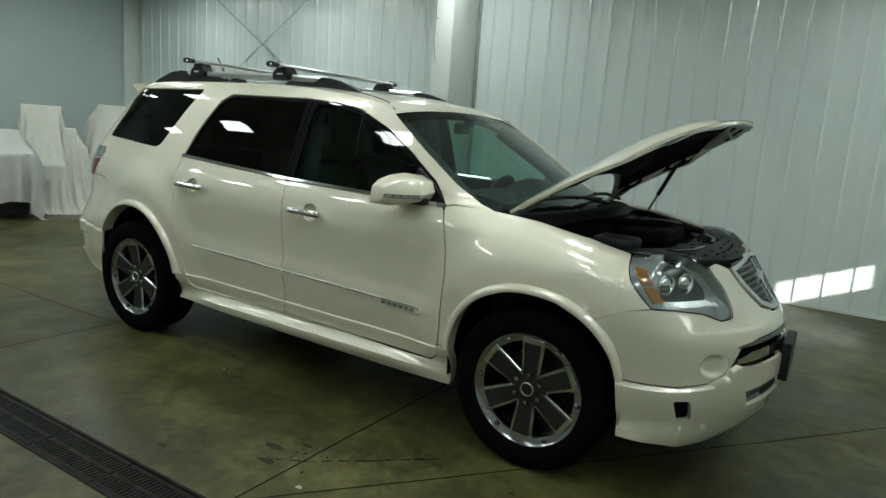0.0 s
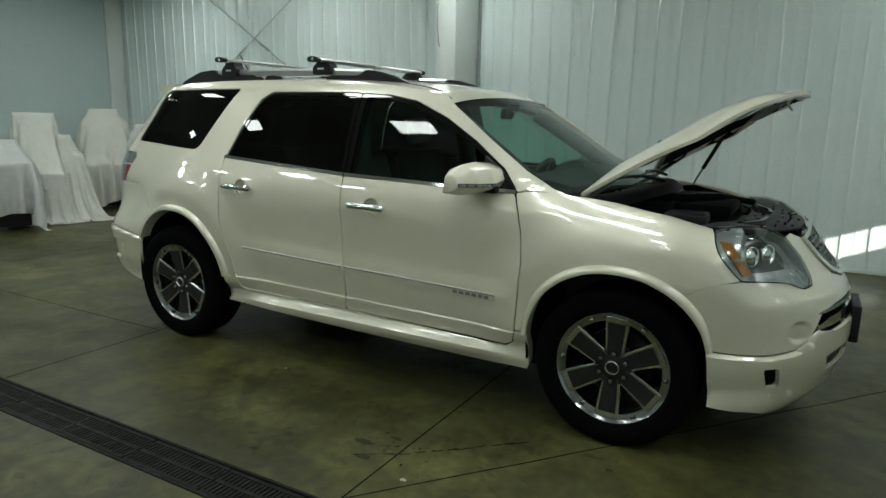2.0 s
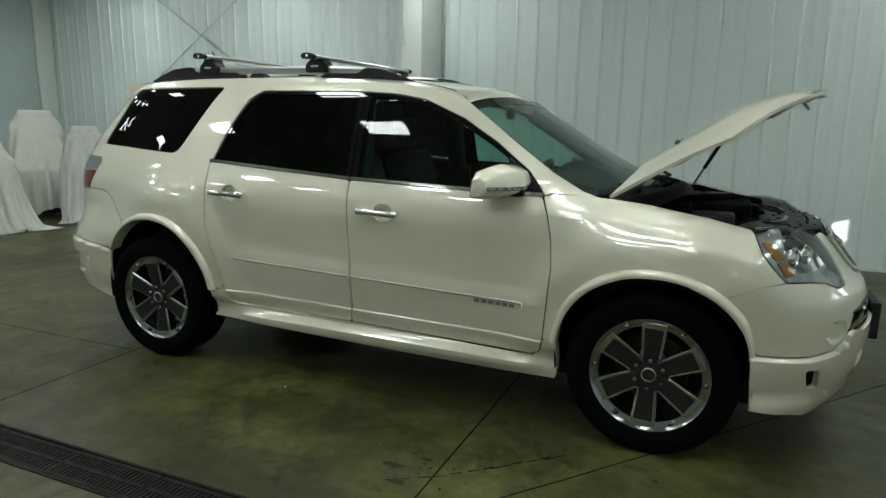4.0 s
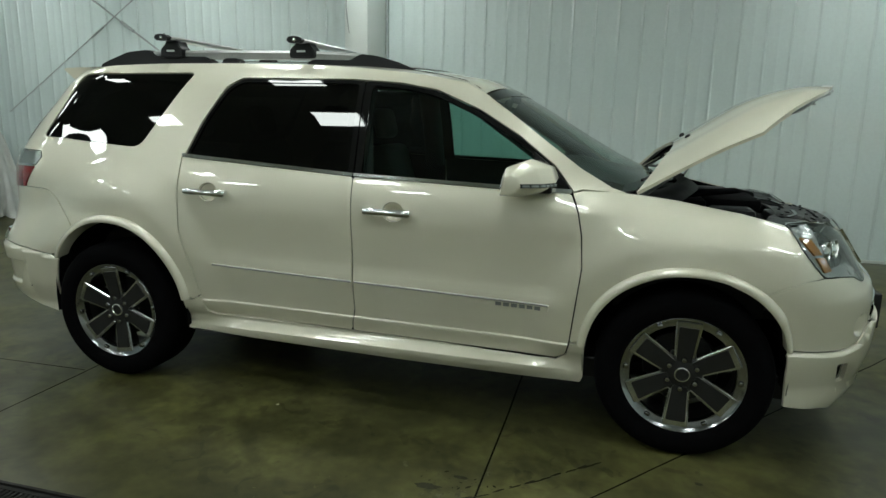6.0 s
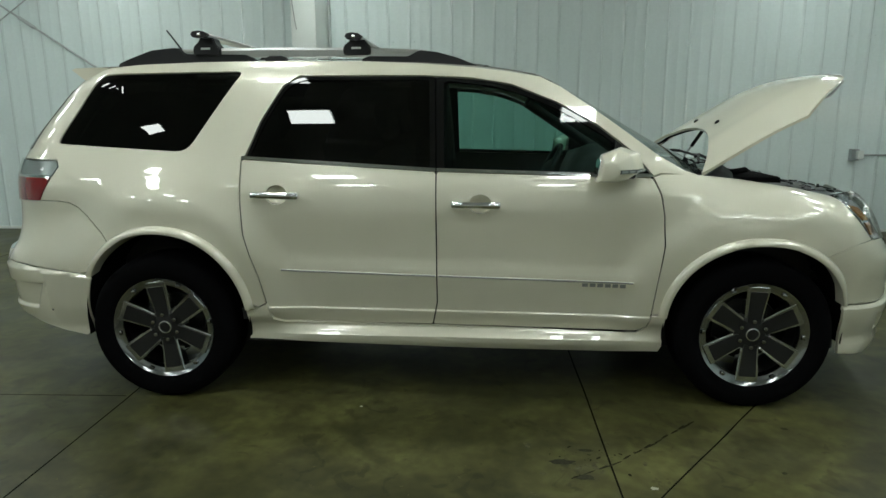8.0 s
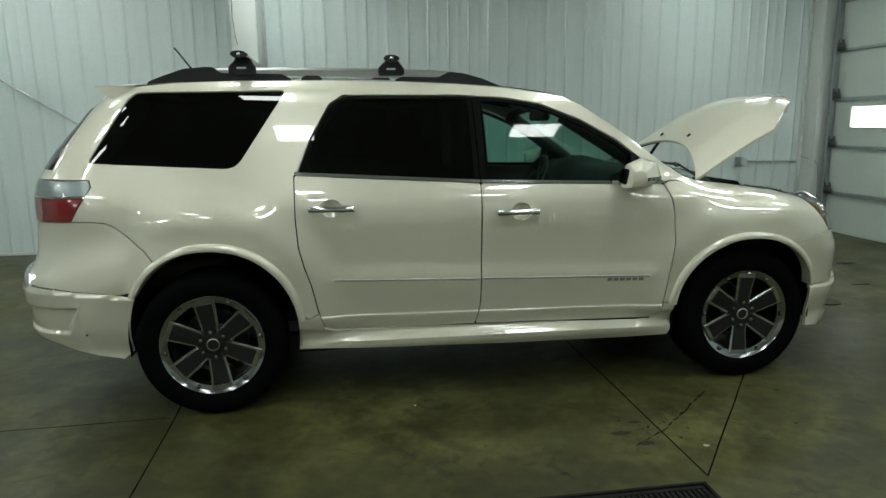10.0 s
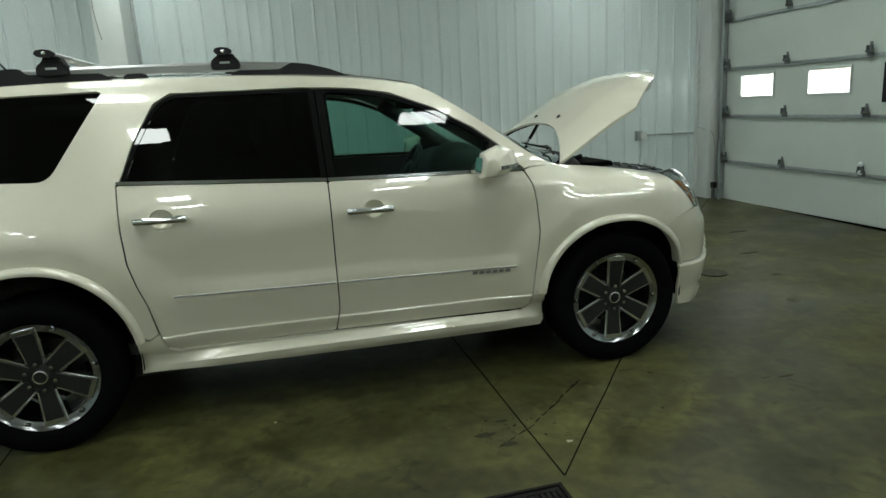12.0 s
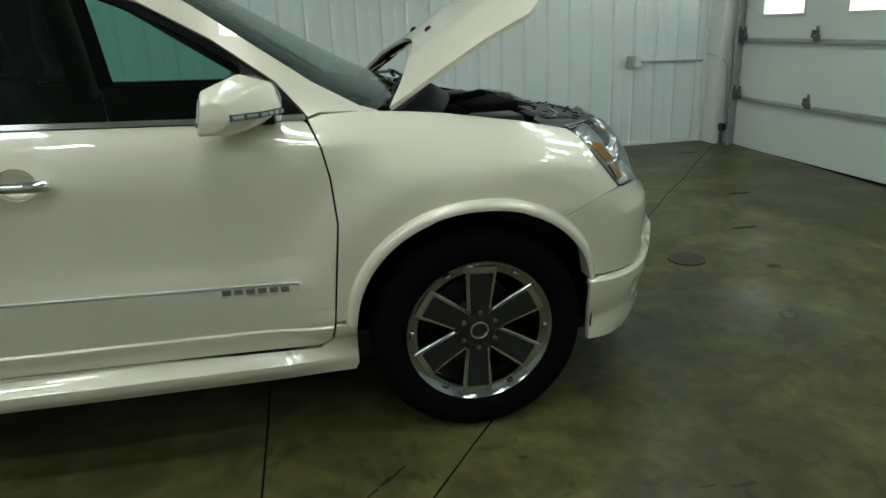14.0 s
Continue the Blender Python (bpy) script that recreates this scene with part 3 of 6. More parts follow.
TAIL = spline([.25, .34, .45, .62, .74, .80, 1.0, 1.25, 1.35, 1.50, 1.67, 1.76], [-.93, -1.0, -1.045, -1.065, -1.06, -1.025, -.995, -.97, -.91, -.79, -.63, -.52])
NOSE_U, TAIL_U = 3.40, 4.65  # where the flank begins to turn into the nose, and the nose's middle
WHEELS = ((3.016, 0.848), (0.02, 0.888))  # wheel opening: middle and top
HALF = .430  # half its length


def flare(x, z):
    out = 0.0
    for cx, top in WHEELS:
        r = math.hypot((x - cx) / HALF, (z - 0.42) / (top - 0.42))
        if z > 0.3:
            out += 0.024 * (1 - step(1.28, 1.75, r)) * step(0.3, 0.5, z)
    return out


def haunch(x, z):
    """The bulges over the wheels, with a firm upper edge."""
    out = 0.0
    for cx, cz, rx, rz, amount in ((.03, .70, .60, .41, .015), (3.02, .66, .55, .41, .015)):
        r = (abs((x - cx) / rx) ** 2.2 + abs((z - cz) / rz) ** 2.2) ** (1 / 2.2) if z > cz else abs((x - cx) / rx)
        out += amount * (1 - step(.68, 1.12, r)) * step(.55, .85, z)
    return out


def half_width(x, z):
    w = float(np.interp(z, *FLANK)) + haunch(x, z)
    w -= 0.045 * step(0.1, -0.62, x) + 0.085 * step(.75, -.75, x) * step(.66, 1.0, z) * (1 - .45 * step(1.5, 1.72, z))
    w -= 0.085 * step(2.2, 2.75, x) * step(1.08, 1.25, z)
    k = step(2.5, 2.95, x)
    if k > 0:
        crest = float(np.interp(x, *CREST))
        roll = 0.25 - 0.12 * step(2.95, 3.3, x)
        r = min(max((z - (crest - roll)) / roll, 0.0), 1.0)
        w = w * (1 - k) + k * (0.735 + (min(w, .935) - 0.735) * math.sqrt(max(1 - r * r, 0.0)))
    return w + flare(x, z)


def skin(u, z):
    """The body's skin on the right side: u runs along the flank (it is x there), round the nose and round the tail; z is the height."""
    tail0 = float(np.interp(z, *TAIL)) + 0.42
    if u > NOSE_U:
        a = min((u - NOSE_U) / (TAIL_U - NOSE_U), 1.0) * math.pi / 2
        front = float(np.interp(z, *NOSE))
        return NOSE_U + (front - NOSE_U) * math.sin(a), -half_width(NOSE_U, z) * max(math.cos(a), 0.0) ** 1.2, z
    if u < tail0:
        a = min((tail0 - u) / 1.15, 1.0) * math.pi / 2
        return tail0 - 0.42 * math.sin(a), -half_width(tail0, z) * max(math.cos(a), 0.0) ** 0.57, z
    return u, -half_width(u, z), z


PAINT = material("pearl_white_paint", (.76, .735, .60), 0.34, 0.15, 0.012, 1.5, 400, 0, 1.0, spec=0.6)
PAINT.node_tree.nodes["Principled BSDF"].inputs["Coat IOR"].default_value = 1.75
PAINT.node_tree.nodes["Principled BSDF"].inputs["Coat Roughness"].default_value = 0.02
BADGE = material("badge_metal", (.27, .275, .275), 0.3, 0.6, 0.1, 30, 90)
CHROME = material("chrome", (.86, .87, .88), 0.06, 1.0, 0.1, 8, 60)
SILVER = material("brushed_silver", (.62, .63, .63), 0.3, 0.9, 0.08, 8, 120)
SPOKE_EDGE = material("polished_spoke_edge", (.66, .67, .68), 0.16, 1.0, 0.12, 14, 60)
GREY_RIM = material("dark_grey_wheel_paint", (.022, .0225, .023), 0.34, 0.3, 0.12, 20, 200)
RIM_CHROME = material("dark_chrome", (.36, .37, .38), 0.14, 1.0, 0.12, 14, 60)
MASK = material("smoky_lamp_mask", (.055, .065, .06), 0.25, 0.3, 0.15, 30, 90)
REFLECTOR = material("lamp_reflector", (.36, .39, .385), 0.24, 0.5, 0.1, 30, 90)
SOFT_CHROME = material("satin_chrome_strip", (.66, .67, .66), 0.22, 0.5, 0.05, 8, 60)
COVER = material("shiny_black_cover", (.007, .008, .0085), 0.40, 0, 0.25, 25, 120, 0.0008, spec=0.14)
GRILLE = material("bright_grille_chrome", (.50, .52, .53), 0.2, 0.9, 0.08, 30, 90)
DARK_GLASS = glass("privacy_glass", (.012, .012, .014))
SIDE_GLASS = glass("green_tinted_glass", (.42, .64, .58))
SCREEN_GLASS = glass("windscreen_glass", (.55, .72, .66), haze=(.045, (.40, .50, .47)))
CLEAR = glass("clear_lens", (.93, .95, .95))
AMBER = material("amber_lens", (.27, .12, .03), 0.15, 0, 0.1, 30, 90, 0, 0.6)
RED = material("red_lens", (.26, .008, .008), 0.15, 0, 0.15, 20, 70, 0, 0.8)
INTERIOR = material("dark_grey_trim", (.022, .022, .023), 0.6, 0, 0.2, 10, 200, 0.0006)
SEAT = material("grey_brown_leather", (.06, .057, .053), 0.5, 0, 0.15, 8, 160, 0.0008)
LINER = material("black_felt_liner", (.0042, .0042, .0046), 0.95, 0, 0.3, 8, 90, 0.002, spec=0.1)

car = thing("suv", "pearl-white four-door SUV with open bonnet, parked on the concrete", "car")


def facing(u, z, surf):
    e = 2e-3
    p, q = Vector(surf(u + e, z)), Vector(surf(u - e, z))
    r, s = Vector(surf(u, z + e)), Vector(surf(u, z - e))
    n = (p - q).cross(r - s)
    if u > TAIL_U - .004:
        n = Vector((1, 0, .0)) + Vector((0, 0, -(r.x - s.x) / (2 * e)))
    return n.normalized() if n.length > 1e-12 else Vector((-1, 0, 0))


def panel(name, pieces, mats, parent, label="", off=0.0, depth=0.018, grid=0.045, surf=skin, cuts=()):
    """A sheet of the body: outlines in (u, z), with holes, laid on the skin and given turned-in edges.
    pieces: (outline, holes, side), side 1 for the right flank and -1 for the left."""
    verts, normals, faces = [], [], []

    def laid(u, z):
        p = Vector(surf(u, z))
        return p + facing(u, z, surf) * off(u, z) if callable(off) else p

    for outline, holes, side in pieces:
        bm = bmesh.new()
        edges = []
        for ring in [outline] + list(holes):
            vs = [bm.verts.new((a, b, 0)) for a, b in ring]
            edges += [bm.edges.new((vs[i], vs[(i + 1) % len(vs)])) for i in range(len(vs))]
        bmesh.ops.triangle_fill(bm, use_beauty=True, use_dissolve=False, edges=edges, normal=(0, 0, 1))
        bm.normal_update()
        for f in bm.faces:
            if f.normal.z < 0:
                f.normal_flip()
        us, zs = [p[0] for p in outline], [p[1] for p in outline]
        for axis, lo, hi in ((0, min(us), max(us)), (1, min(zs), max(zs))):
            k = math.ceil(lo / grid)
            while k * grid < hi:
                co = (k * grid, 0, 0) if axis == 0 else (0, k * grid, 0)
                bmesh.ops.bisect_plane(bm, geom=bm.verts[:] + bm.edges[:] + bm.faces[:], plane_co=co, plane_no=(1, 0, 0) if axis == 0 else (0, 1, 0), dist=1e-5)
                k += 1
        for (a, b), (c, d) in cuts:
            bmesh.ops.bisect_plane(bm, geom=bm.verts[:] + bm.edges[:] + bm.faces[:], plane_co=(a, b, 0), plane_no=(b - d, c - a, 0), dist=1e-5)
        bm.verts.index_update()
        here = {}
        for v in bm.verts:
            u, z = v.co.x, v.co.y
            p = laid(u, z)
            n = facing(u, z, laid if callable(off) else surf)
            if not callable(off):
                p = p + n * off
            p.y, n.y = side * p.y, side * n.y
            here[v] = (p, n, len(verts))
            verts.append(p)
            normals.append(n)
        turn = 0.0
        for f in bm.faces:
            p = [here[v][0] for v in f.verts]
            turn += sum(((p[i] - p[0]).cross(p[i + 1] - p[0]) for i in range(1, len(p) - 1)), Vector()).dot(here[f.verts[0]][1])
        for f in bm.faces:
            ids = [here[v][2] for v in f.verts]
            faces.append(ids if turn >= 0 else ids[::-1])
        if depth:
            for e in bm.edges:
                if e.is_boundary:
                    (a, na, _), (b, nb, _) = here[e.verts[0]], here[e.verts[1]]
                    c, d = b - nb * depth, a - na * depth
                    n = (b - a).cross(d - a)
                    mid = sum((v.co for v in e.link_faces[0].verts), Vector()) / len(e.link_faces[0].verts)
                    inner = sum((here[v][0] for v in e.link_faces[0].verts), Vector()) / len(e.link_faces[0].verts)
                    n = n.normalized() if n.length > 1e-12 else na
                    ids = list(range(len(verts), len(verts) + 4))
                    if n.dot(inner - a) > 0:
                        n, quad = -n, [a, d, c, b]
                    else:
                        quad = [a, b, c, d]
                    verts += quad
                    normals += [n] * 4
                    faces.append(ids)
        bm.free()
    me = bpy.data.meshes.new(name)
    me.from_pydata([tuple(v) for v in verts], [], faces)
    for m in mats if isinstance(mats, (list, tuple)) else (mats,):
        me.materials.append(m)
    me.polygons.foreach_set("use_smooth", [True] * len(me.polygons))
    me.normals_split_custom_set_from_vertices([tuple(n) for n in normals])
    ob = new(name, me)
    ob.parent = parent
    return tagged(ob, label)


def both(outline, holes=()):
    return [(outline, holes, 1), (outline, holes, -1)]


def arch(cx, top, k=1.0, lo=0.30, n=48):
    """Points over a wheel opening, from its rear foot to its front foot."""
    a0 = math.asin(max(min((lo - .42) / ((top - .42) * k), 1), -1))
    out = []
    for i in range(n + 1):
        a = math.pi - a0 - (math.pi - 2 * a0) * i / n
        c, s = math.cos(a), math.sin(a)
        out.append((cx + HALF * k * math.copysign(abs(c) ** .92, c), .42 + (top - .42) * k * math.copysign(abs(s) ** .92, s)))
    return out


def lip_z(cx, top, k, x):
    c = min(abs(x - cx) / (HALF * k), 1) ** (1 / .92)
    return .42 + (top - .42) * k * math.sqrt(max(1 - c * c, 0)) ** .92


FRONT, REAR = WHEELS
LIP = 1.085
f_open, f_lip = arch(*FRONT), [p for p in arch(*FRONT, LIP, .478) if p[0] < 3 or p[1] > .556]
r_open, r_lip = arch(*REAR), [p for p in arch(*REAR, LIP, .50) if p[0] > 0 or p[1] > .674]

# outlines of the right flank
belt_r, belt_f = (0.452, 1.262), (2.492, 1.170)
DLO_REAR = [(.478, 1.262), (.55, 1.44), (.655, 1.62), (.73, 1.668), (1.37, 1.664), (1.425, 1.660), (1.437, 1.205)]
DLO_FRONT = [(1.443, 1.205), (1.431, 1.660), (1.62, 1.648), (1.81, 1.615), (2.03, 1.525), (2.23, 1.41), (2.40, 1.28), (2.488, 1.172)]
REAR_DOOR = [(.462, 1.258), (1.437, 1.198), (1.437, .53), (1.412, .405), (.63, .42), (.585, .44), (.558, .53), (.528, .68), (.498, .78), (.472, .89), (.462, 1.04)]
FRONT_DOOR = [(1.443, 1.198), (2.486, 1.166), (2.52, 1.09), (2.540, .99), (2.550, .84), (2.533, .68), (2.512, .48), (2.497, .41), (2.455, .382), (1.418, .405), (1.443, .53)]
QUARTER = fillet([(-.652, 1.335), (-.558, 1.56), (-.515, 1.695), (.431, 1.70), (.165, 1.295)], [.035, .1, .09, .035, .06])
ROOFLINE = [(2.72, 1.176), (2.66, 1.195), (2.52, 1.275), (2.39, 1.368), (2.21, 1.497), (2.05, 1.605), (1.95, 1.655), (1.80, 1.682), (1.62, 1.706), (1.35, 1.73), (1.06, 1.745), (.6, 1.752), (.18, 1.752), (-.2, 1.742), (-.5, 1.728)]
SIDE = ROOFLINE + [(-.90, 1.70), (-.93, 1.60), (-.95, 1.45), (-.97, 1.34), (-.98, 1.256), (-.593, 1.252), (-.563, 1.215), (-.735, 1.046), (-.56, 1.043), (-.50, 1.036), (-.45, 1.014), (-.40, .978), (-.35, .938), (-.30, .894), (-.262, lip_z(*REAR, LIP, -.262))]
SIDE += [p for p in r_lip if p[0] > -.260 and p[1] > .505] + [(.507, .500), (.552, .526), (.522, .68), (.492, .78), (.466, .89), (.456, 1.04), (.456, 1.262)]
SIDE += [(.472, 1.266)] + [(.545, 1.445), (.65, 1.626), (.727, 1.674), (1.37, 1.670), (1.62, 1.654), (1.812, 1.621), (2.034, 1.531), (2.234, 1.416), (2.404, 1.287), (2.494, 1.178), (2.53, 1.188)]
FENDER = [(2.534, 1.180), (2.66, 1.180), (2.725, 1.173), (2.785, 1.166), (2.95, 1.146), (3.21, 1.106), (3.385, 1.066), (3.47, .985), (3.63, .874), (3.50, .861), (3.40, .836), (3.312, lip_z(*FRONT, LIP, 3.312))]
FENDER += [p for p in f_lip[::-1] if p[0] < 3.310] + [(2.518, .484), (2.539, .68), (2.556, .84), (2.546, .99), (2.526, 1.09), (2.494, 1.17)]
LAMP_OUT = [(3.387, 1.066), (3.64, 1.075), (3.90, 1.065), (4.08, 1.015), (4.15, .93), (4.15, .85), (4.12, .815), (4.04, .81), (3.94, .848), (3.79, .866), (3.635, .8735), (3.474, .985)]
TAIL_LAMP = fillet([(-1.25, 1.246), (-.593, 1.246), (-.568, 1.205), (-.732, 1.042), (-1.20, 1.040)], [.05, .035, .035, .02, .06])

body_side = panel("body_side", [(SIDE, [QUARTER], 1)], PAINT, car, grid=.02)
panel("body_side", [(SIDE, [QUARTER], -1)], PAINT, car, grid=.03)


def door_shape(u, z):
    """A hollow above the rub strip that flares out to it, a proud edge low down and the tucked panel below it."""
    edge = .514 - .0175 * u
    d = z - edge
    low = .007 * step(.002, -.004, d) - .021 * step(-.004, -.11, d)
    belly = step(.50, .78, u) * step(2.545, 2.36, u)
    strip_top = .7255 - .0315 * u
    flare_out = step(.095, .0, z - strip_top) * step(-.19, -.03, z - strip_top)
    return belly * (.0125 * flare_out - .003 * math.exp(-((z - .86) / .09) ** 2)) + low


EDGE_CUTS = [((0, .514 + d), (1, .4965 + d)) for d in (.03, .01, .004, .002, 0, -.002, -.004, -.006, -.008, -.015, -.03)]


def skirt_shape(u, z):
    """A ledge that slopes out to a sharp edge and a face that falls back below it, running out to points at both ends."""
    h = z + .008 * u
    ledge = .034 * min(max((.400 - h) / .047, 0), 1) - .38 * max(.353 - h, 0)
    return ledge * step(.50, .86, u) * step(2.56, 2.28, u) - .018 * step(.33, .26, z) + .006 * step(.40, .43, z) - .007 * step(.47, .41, h)


def arch_lip(cx, top, low_f, low_r, side):
    """The moulded lip round a wheel opening, swept along it."""
    prof = [(LIP + .004, -.004), (LIP, .004), (LIP - .006, .012), (LIP - .016, .019), (LIP - .030, .024), (1.04, .0275), (1.018, .028), (1.004, .025), (1.0, .018), (1.004, -.05)]
    bm = bmesh.new()
    rows_ = []
    path = [p for p in arch(cx, top, 1.0, low_r, 72) if p[0] <= cx] + [p for p in arch(cx, top, 1.0, low_f, 72) if p[0] > cx]
    path = [(path[0][0], low_r)] + path + [(path[-1][0], low_f)]
    for u, z in path:
        row = []
        for k, o in prof:
            foot = low_f if u > cx else low_r
            zz = z + (k - 1) * (z - .42) * step(0, .09, z - foot)
            uu = cx + (u - cx) * k
            if z - foot < .09:
                rise = min(max((zz - .42) / ((top - .42) * k), 0), 1) ** (1 / .92)
                uu = cx + math.copysign(HALF * k * math.sqrt(1 - rise * rise) ** .92, u - cx)
            p = Vector(skin(uu, zz)) + facing(uu, zz, skin) * o
            p.y *= side
            row.append(bm.verts.new(p))
        rows_.append(row)
    for a, b in zip(rows_, rows_[1:]):
        for i in range(len(prof) - 1):
            bm.faces.new((a[i], a[i + 1], b[i + 1], b[i]))
    bm.faces.new(rows_[0]), bm.faces.new(rows_[-1])
    bmesh.ops.recalc_face_normals(bm, faces=bm.faces)
    part("wheel_arch_flare", bm, PAINT, car, "raised wheel-arch lip", 40)


for side in (1, -1):
    for nm, low, top in (("rear_door", REAR_DOOR, DLO_REAR), ("front_door", FRONT_DOOR, DLO_FRONT)):
        hx, hz = ((.645, 1.088), (1.635, 1.043))[nm == "front_door"]
        cx_ = hx + (.022 if nm == "front_door" else .0)
        bowl = [(cx_ + .056 * math.cos(2 * math.pi * i / 24), hz + .048 * math.sin(2 * math.pi * i / 24)) for i in range(24)]
        door = panel(nm, [(inset(fillet(low, .012, 2), .0003), [bowl], side)], PAINT, car, off=door_shape, depth=.016, cuts=EDGE_CUTS, grid=.03)
        panel("door_seal", [(inset(low, -.010), [inset(low, .014)], side)], LINER, door, "black rubber door seal", off=lambda u, z: door_shape(u, z) - .0105, depth=0, grid=.06)
        panel("handle_cup", [(bowl, [], side)], PAINT, door, "round finger hollow", off=lambda u, z, a=cx_, b=hz: -.012 - .030 * max(1 - ((u - a) / .058) ** 2 - ((z - b) / .050) ** 2, 0) ** .5, depth=0, grid=.008)
        if nm == "rear_door":
            pane = fillet([(.502, 1.272), (.567, 1.436), (.668, 1.607), (.737, 1.652), (1.36, 1.648), (1.398, 1.645), (1.410, 1.218)], [.02, .3, .12, .08, .02, .02, .02])
            frame_out = fillet(top, [.01, .3, .14, .10, .01, .01, .01])
        else:
            pane = fillet([(1.478, 1.214), (1.470, 1.640), (1.62, 1.629), (1.80, 1.597), (2.02, 1.507), (2.22, 1.392), (2.305, 1.335), (2.325, 1.194)], [.02, .03, .2, .2, .2, .2, .03, .01])
            frame_out = fillet(top, [.01, .02, .2, .2, .2, .2, .2, .01])
        panel("window_frame", [(frame_out, [pane], side)], SEAL, door, "gloss black window surround", off=-.004)
        panel("window", [(pane, [], side)], DARK_GLASS if nm == "rear_door" else SIDE_GLASS, door, "dark tinted glass" if nm == "rear_door" else "green-tinted clear glass", off=-.009, depth=0)
        # chrome strip on the waist
        a, b = (low[0], low[1])
        n = 30
        def waist(s, dz, a=a, b=b):
            return (a[0] + (b[0] - a[0]) * s, a[1] + (b[1] - a[1]) * s + dz)
        rim_band = [waist(i / n, .002) for i in range(n + 1)] + [waist(1 - i / n, .017) for i in range(n + 1)]
        panel("waist_strip", [(rim_band, [], side)], CHROME, door, "chrome waist strip", off=.006, depth=.012)
        # inner door card
        card = [waist(0, .02)] + [waist(1, .02)] + [p for p in inset(low, .02)[2:]]
        panel("door_card", [(card, [], side)], INTERIOR, door, "dark inner lining", off=-.075, depth=0, grid=.09)
        # rub strip with chrome lip
        if nm == "rear_door":
            t0, t1 = (.645, .705), (1.430, .680)
        else:
            t0, t1 = (1.450, .680), (2.414, .650)
        bar = fillet([(t0[0], t0[1] - .034), (t1[0], t1[1] - .034), (t1[0] + .004, t1[1]), (t0[0], t0[1])], [.004, .012, .004, .004])
        panel("rub_strip", [(bar, [], side)], PAINT, door, "body-coloured rub strip", off=lambda u, z: door_shape(u, z) + .0055, depth=.008, grid=.05)
        lip = [(t0[0], t0[1] - .004), (t1[0], t1[1] - .004), (t1[0] + .003, t1[1] + .004), (t0[0], t0[1] + .004)]
        panel("chrome_lip", [(lip, [], side)], SOFT_CHROME, door, "thin chrome line", off=lambda u, z: door_shape(u, z) + .009, depth=.010, grid=.05)
        if nm == "front_door":
            # six dark bars where the model name stands
            for k in range(6):
                u = 2.165 + k * .0375
                zc = t0[1] + (t1[1] - t0[1]) * (u - t0[0]) / (t1[0] - t0[0]) - .017
                panel("badge_bar", [([(u, zc - .009), (u + .028, zc - .009), (u + .028, zc + .009), (u, zc + .009)], [], side)], BADGE, door, "small grey metal badge bar", off=lambda u, z: door_shape(u, z) + .008, depth=.003, grid=.2)
        # handle
        y = -half_width(hx, hz)
        hb = bmesh.new()
        pts = [(hx - .124, -.020, .002), (hx - .120, -.032, .002), (hx - .112, -.037, .002), (hx - .06, -.043, .002), (hx, -.045, .001), (hx + .06, -.043, 0), (hx + .112, -.037, -.001), (hx + .120, -.032, -.001), (hx + .124, -.020, -.001)]
        rings = []
        for i, (x, d, dz) in enumerate(pts):
            hgt = (.006, .014, .0185, .018, .0145, .018, .0185, .014, .006)[i]
            rings.append([hb.verts.new((x, y + d + (.004, .010, .013, .012, .010, .012, .013, .010, .004)[i] * math.cos(a), hz + dz + hgt * math.sin(a))) for a in (2 * math.pi * j / 12 for j in range(12))])
        for a, b in zip(rings, rings[1:]):
            for j in range(12):
                hb.faces.new((a[j], a[(j + 1) % 12], b[(j + 1) % 12], b[j]))
        hb.faces.new(rings[0]), hb.faces.new(rings[-1])
        bmesh.ops.recalc_face_normals(hb, faces=hb.faces)
        for d in (-.105, .105):
            box(hb, (hx + d - .014, y - .034, hz - .013), (hx + d + .014, y + .006, hz + .013), .004)
        for bm in (hb,):
            if side < 0:
                bmesh.ops.scale(bm, vec=(1, -1, 1), verts=bm.verts)
                bmesh.ops.reverse_faces(bm, faces=bm.faces)
        part("handle", hb, CHROME, door, "chrome pull handle", 50)
    panel("pillar_back", [([(1.385, 1.19), (1.495, 1.19), (1.485, 1.665), (1.38, 1.665)], [], side)], LINER, car, "black pillar lining", off=-.022, depth=.01, grid=.1)
    # quarter glass
    panel("quarter_window", [(inset(QUARTER, .004), [], side)], DARK_GLASS, car, "dark tinted side rear glass", off=-.006, depth=0)
    panel("quarter_lining", [(QUARTER, [], side)], LINER, car, "dark lining", off=-.16, depth=0, grid=.2)
    panel("fender", [(FENDER, [], side)], PAINT, car, grid=.025)
    arch_lip(*FRONT, .549, .476, side)
    arch_lip(*REAR, .496, .663, side)
    skirt = [(.447, .494), (.505, .494), (.556, .523), (.582, .432), (.63, .413), (1.412, .398), (2.457, .375), (2.503, .405), (2.518, .474), (2.585, .474), (2.585, .30), (2.572, .268), (1.64, .282), (.50, .318), (.442, .318), (.449, .42)]
    panel("side_skirt", [(skirt, [], side)], PAINT, car, "body-coloured sill skirt with a sharp ledge", off=skirt_shape, depth=.05, grid=.06, cuts=[((0, z), (1, z - .008)) for z in (.52, .50, .46, .42, .403, .400, .397, .385, .37, .358, .3555, .353, .3505, .348, .33, .31, .30, .29)])

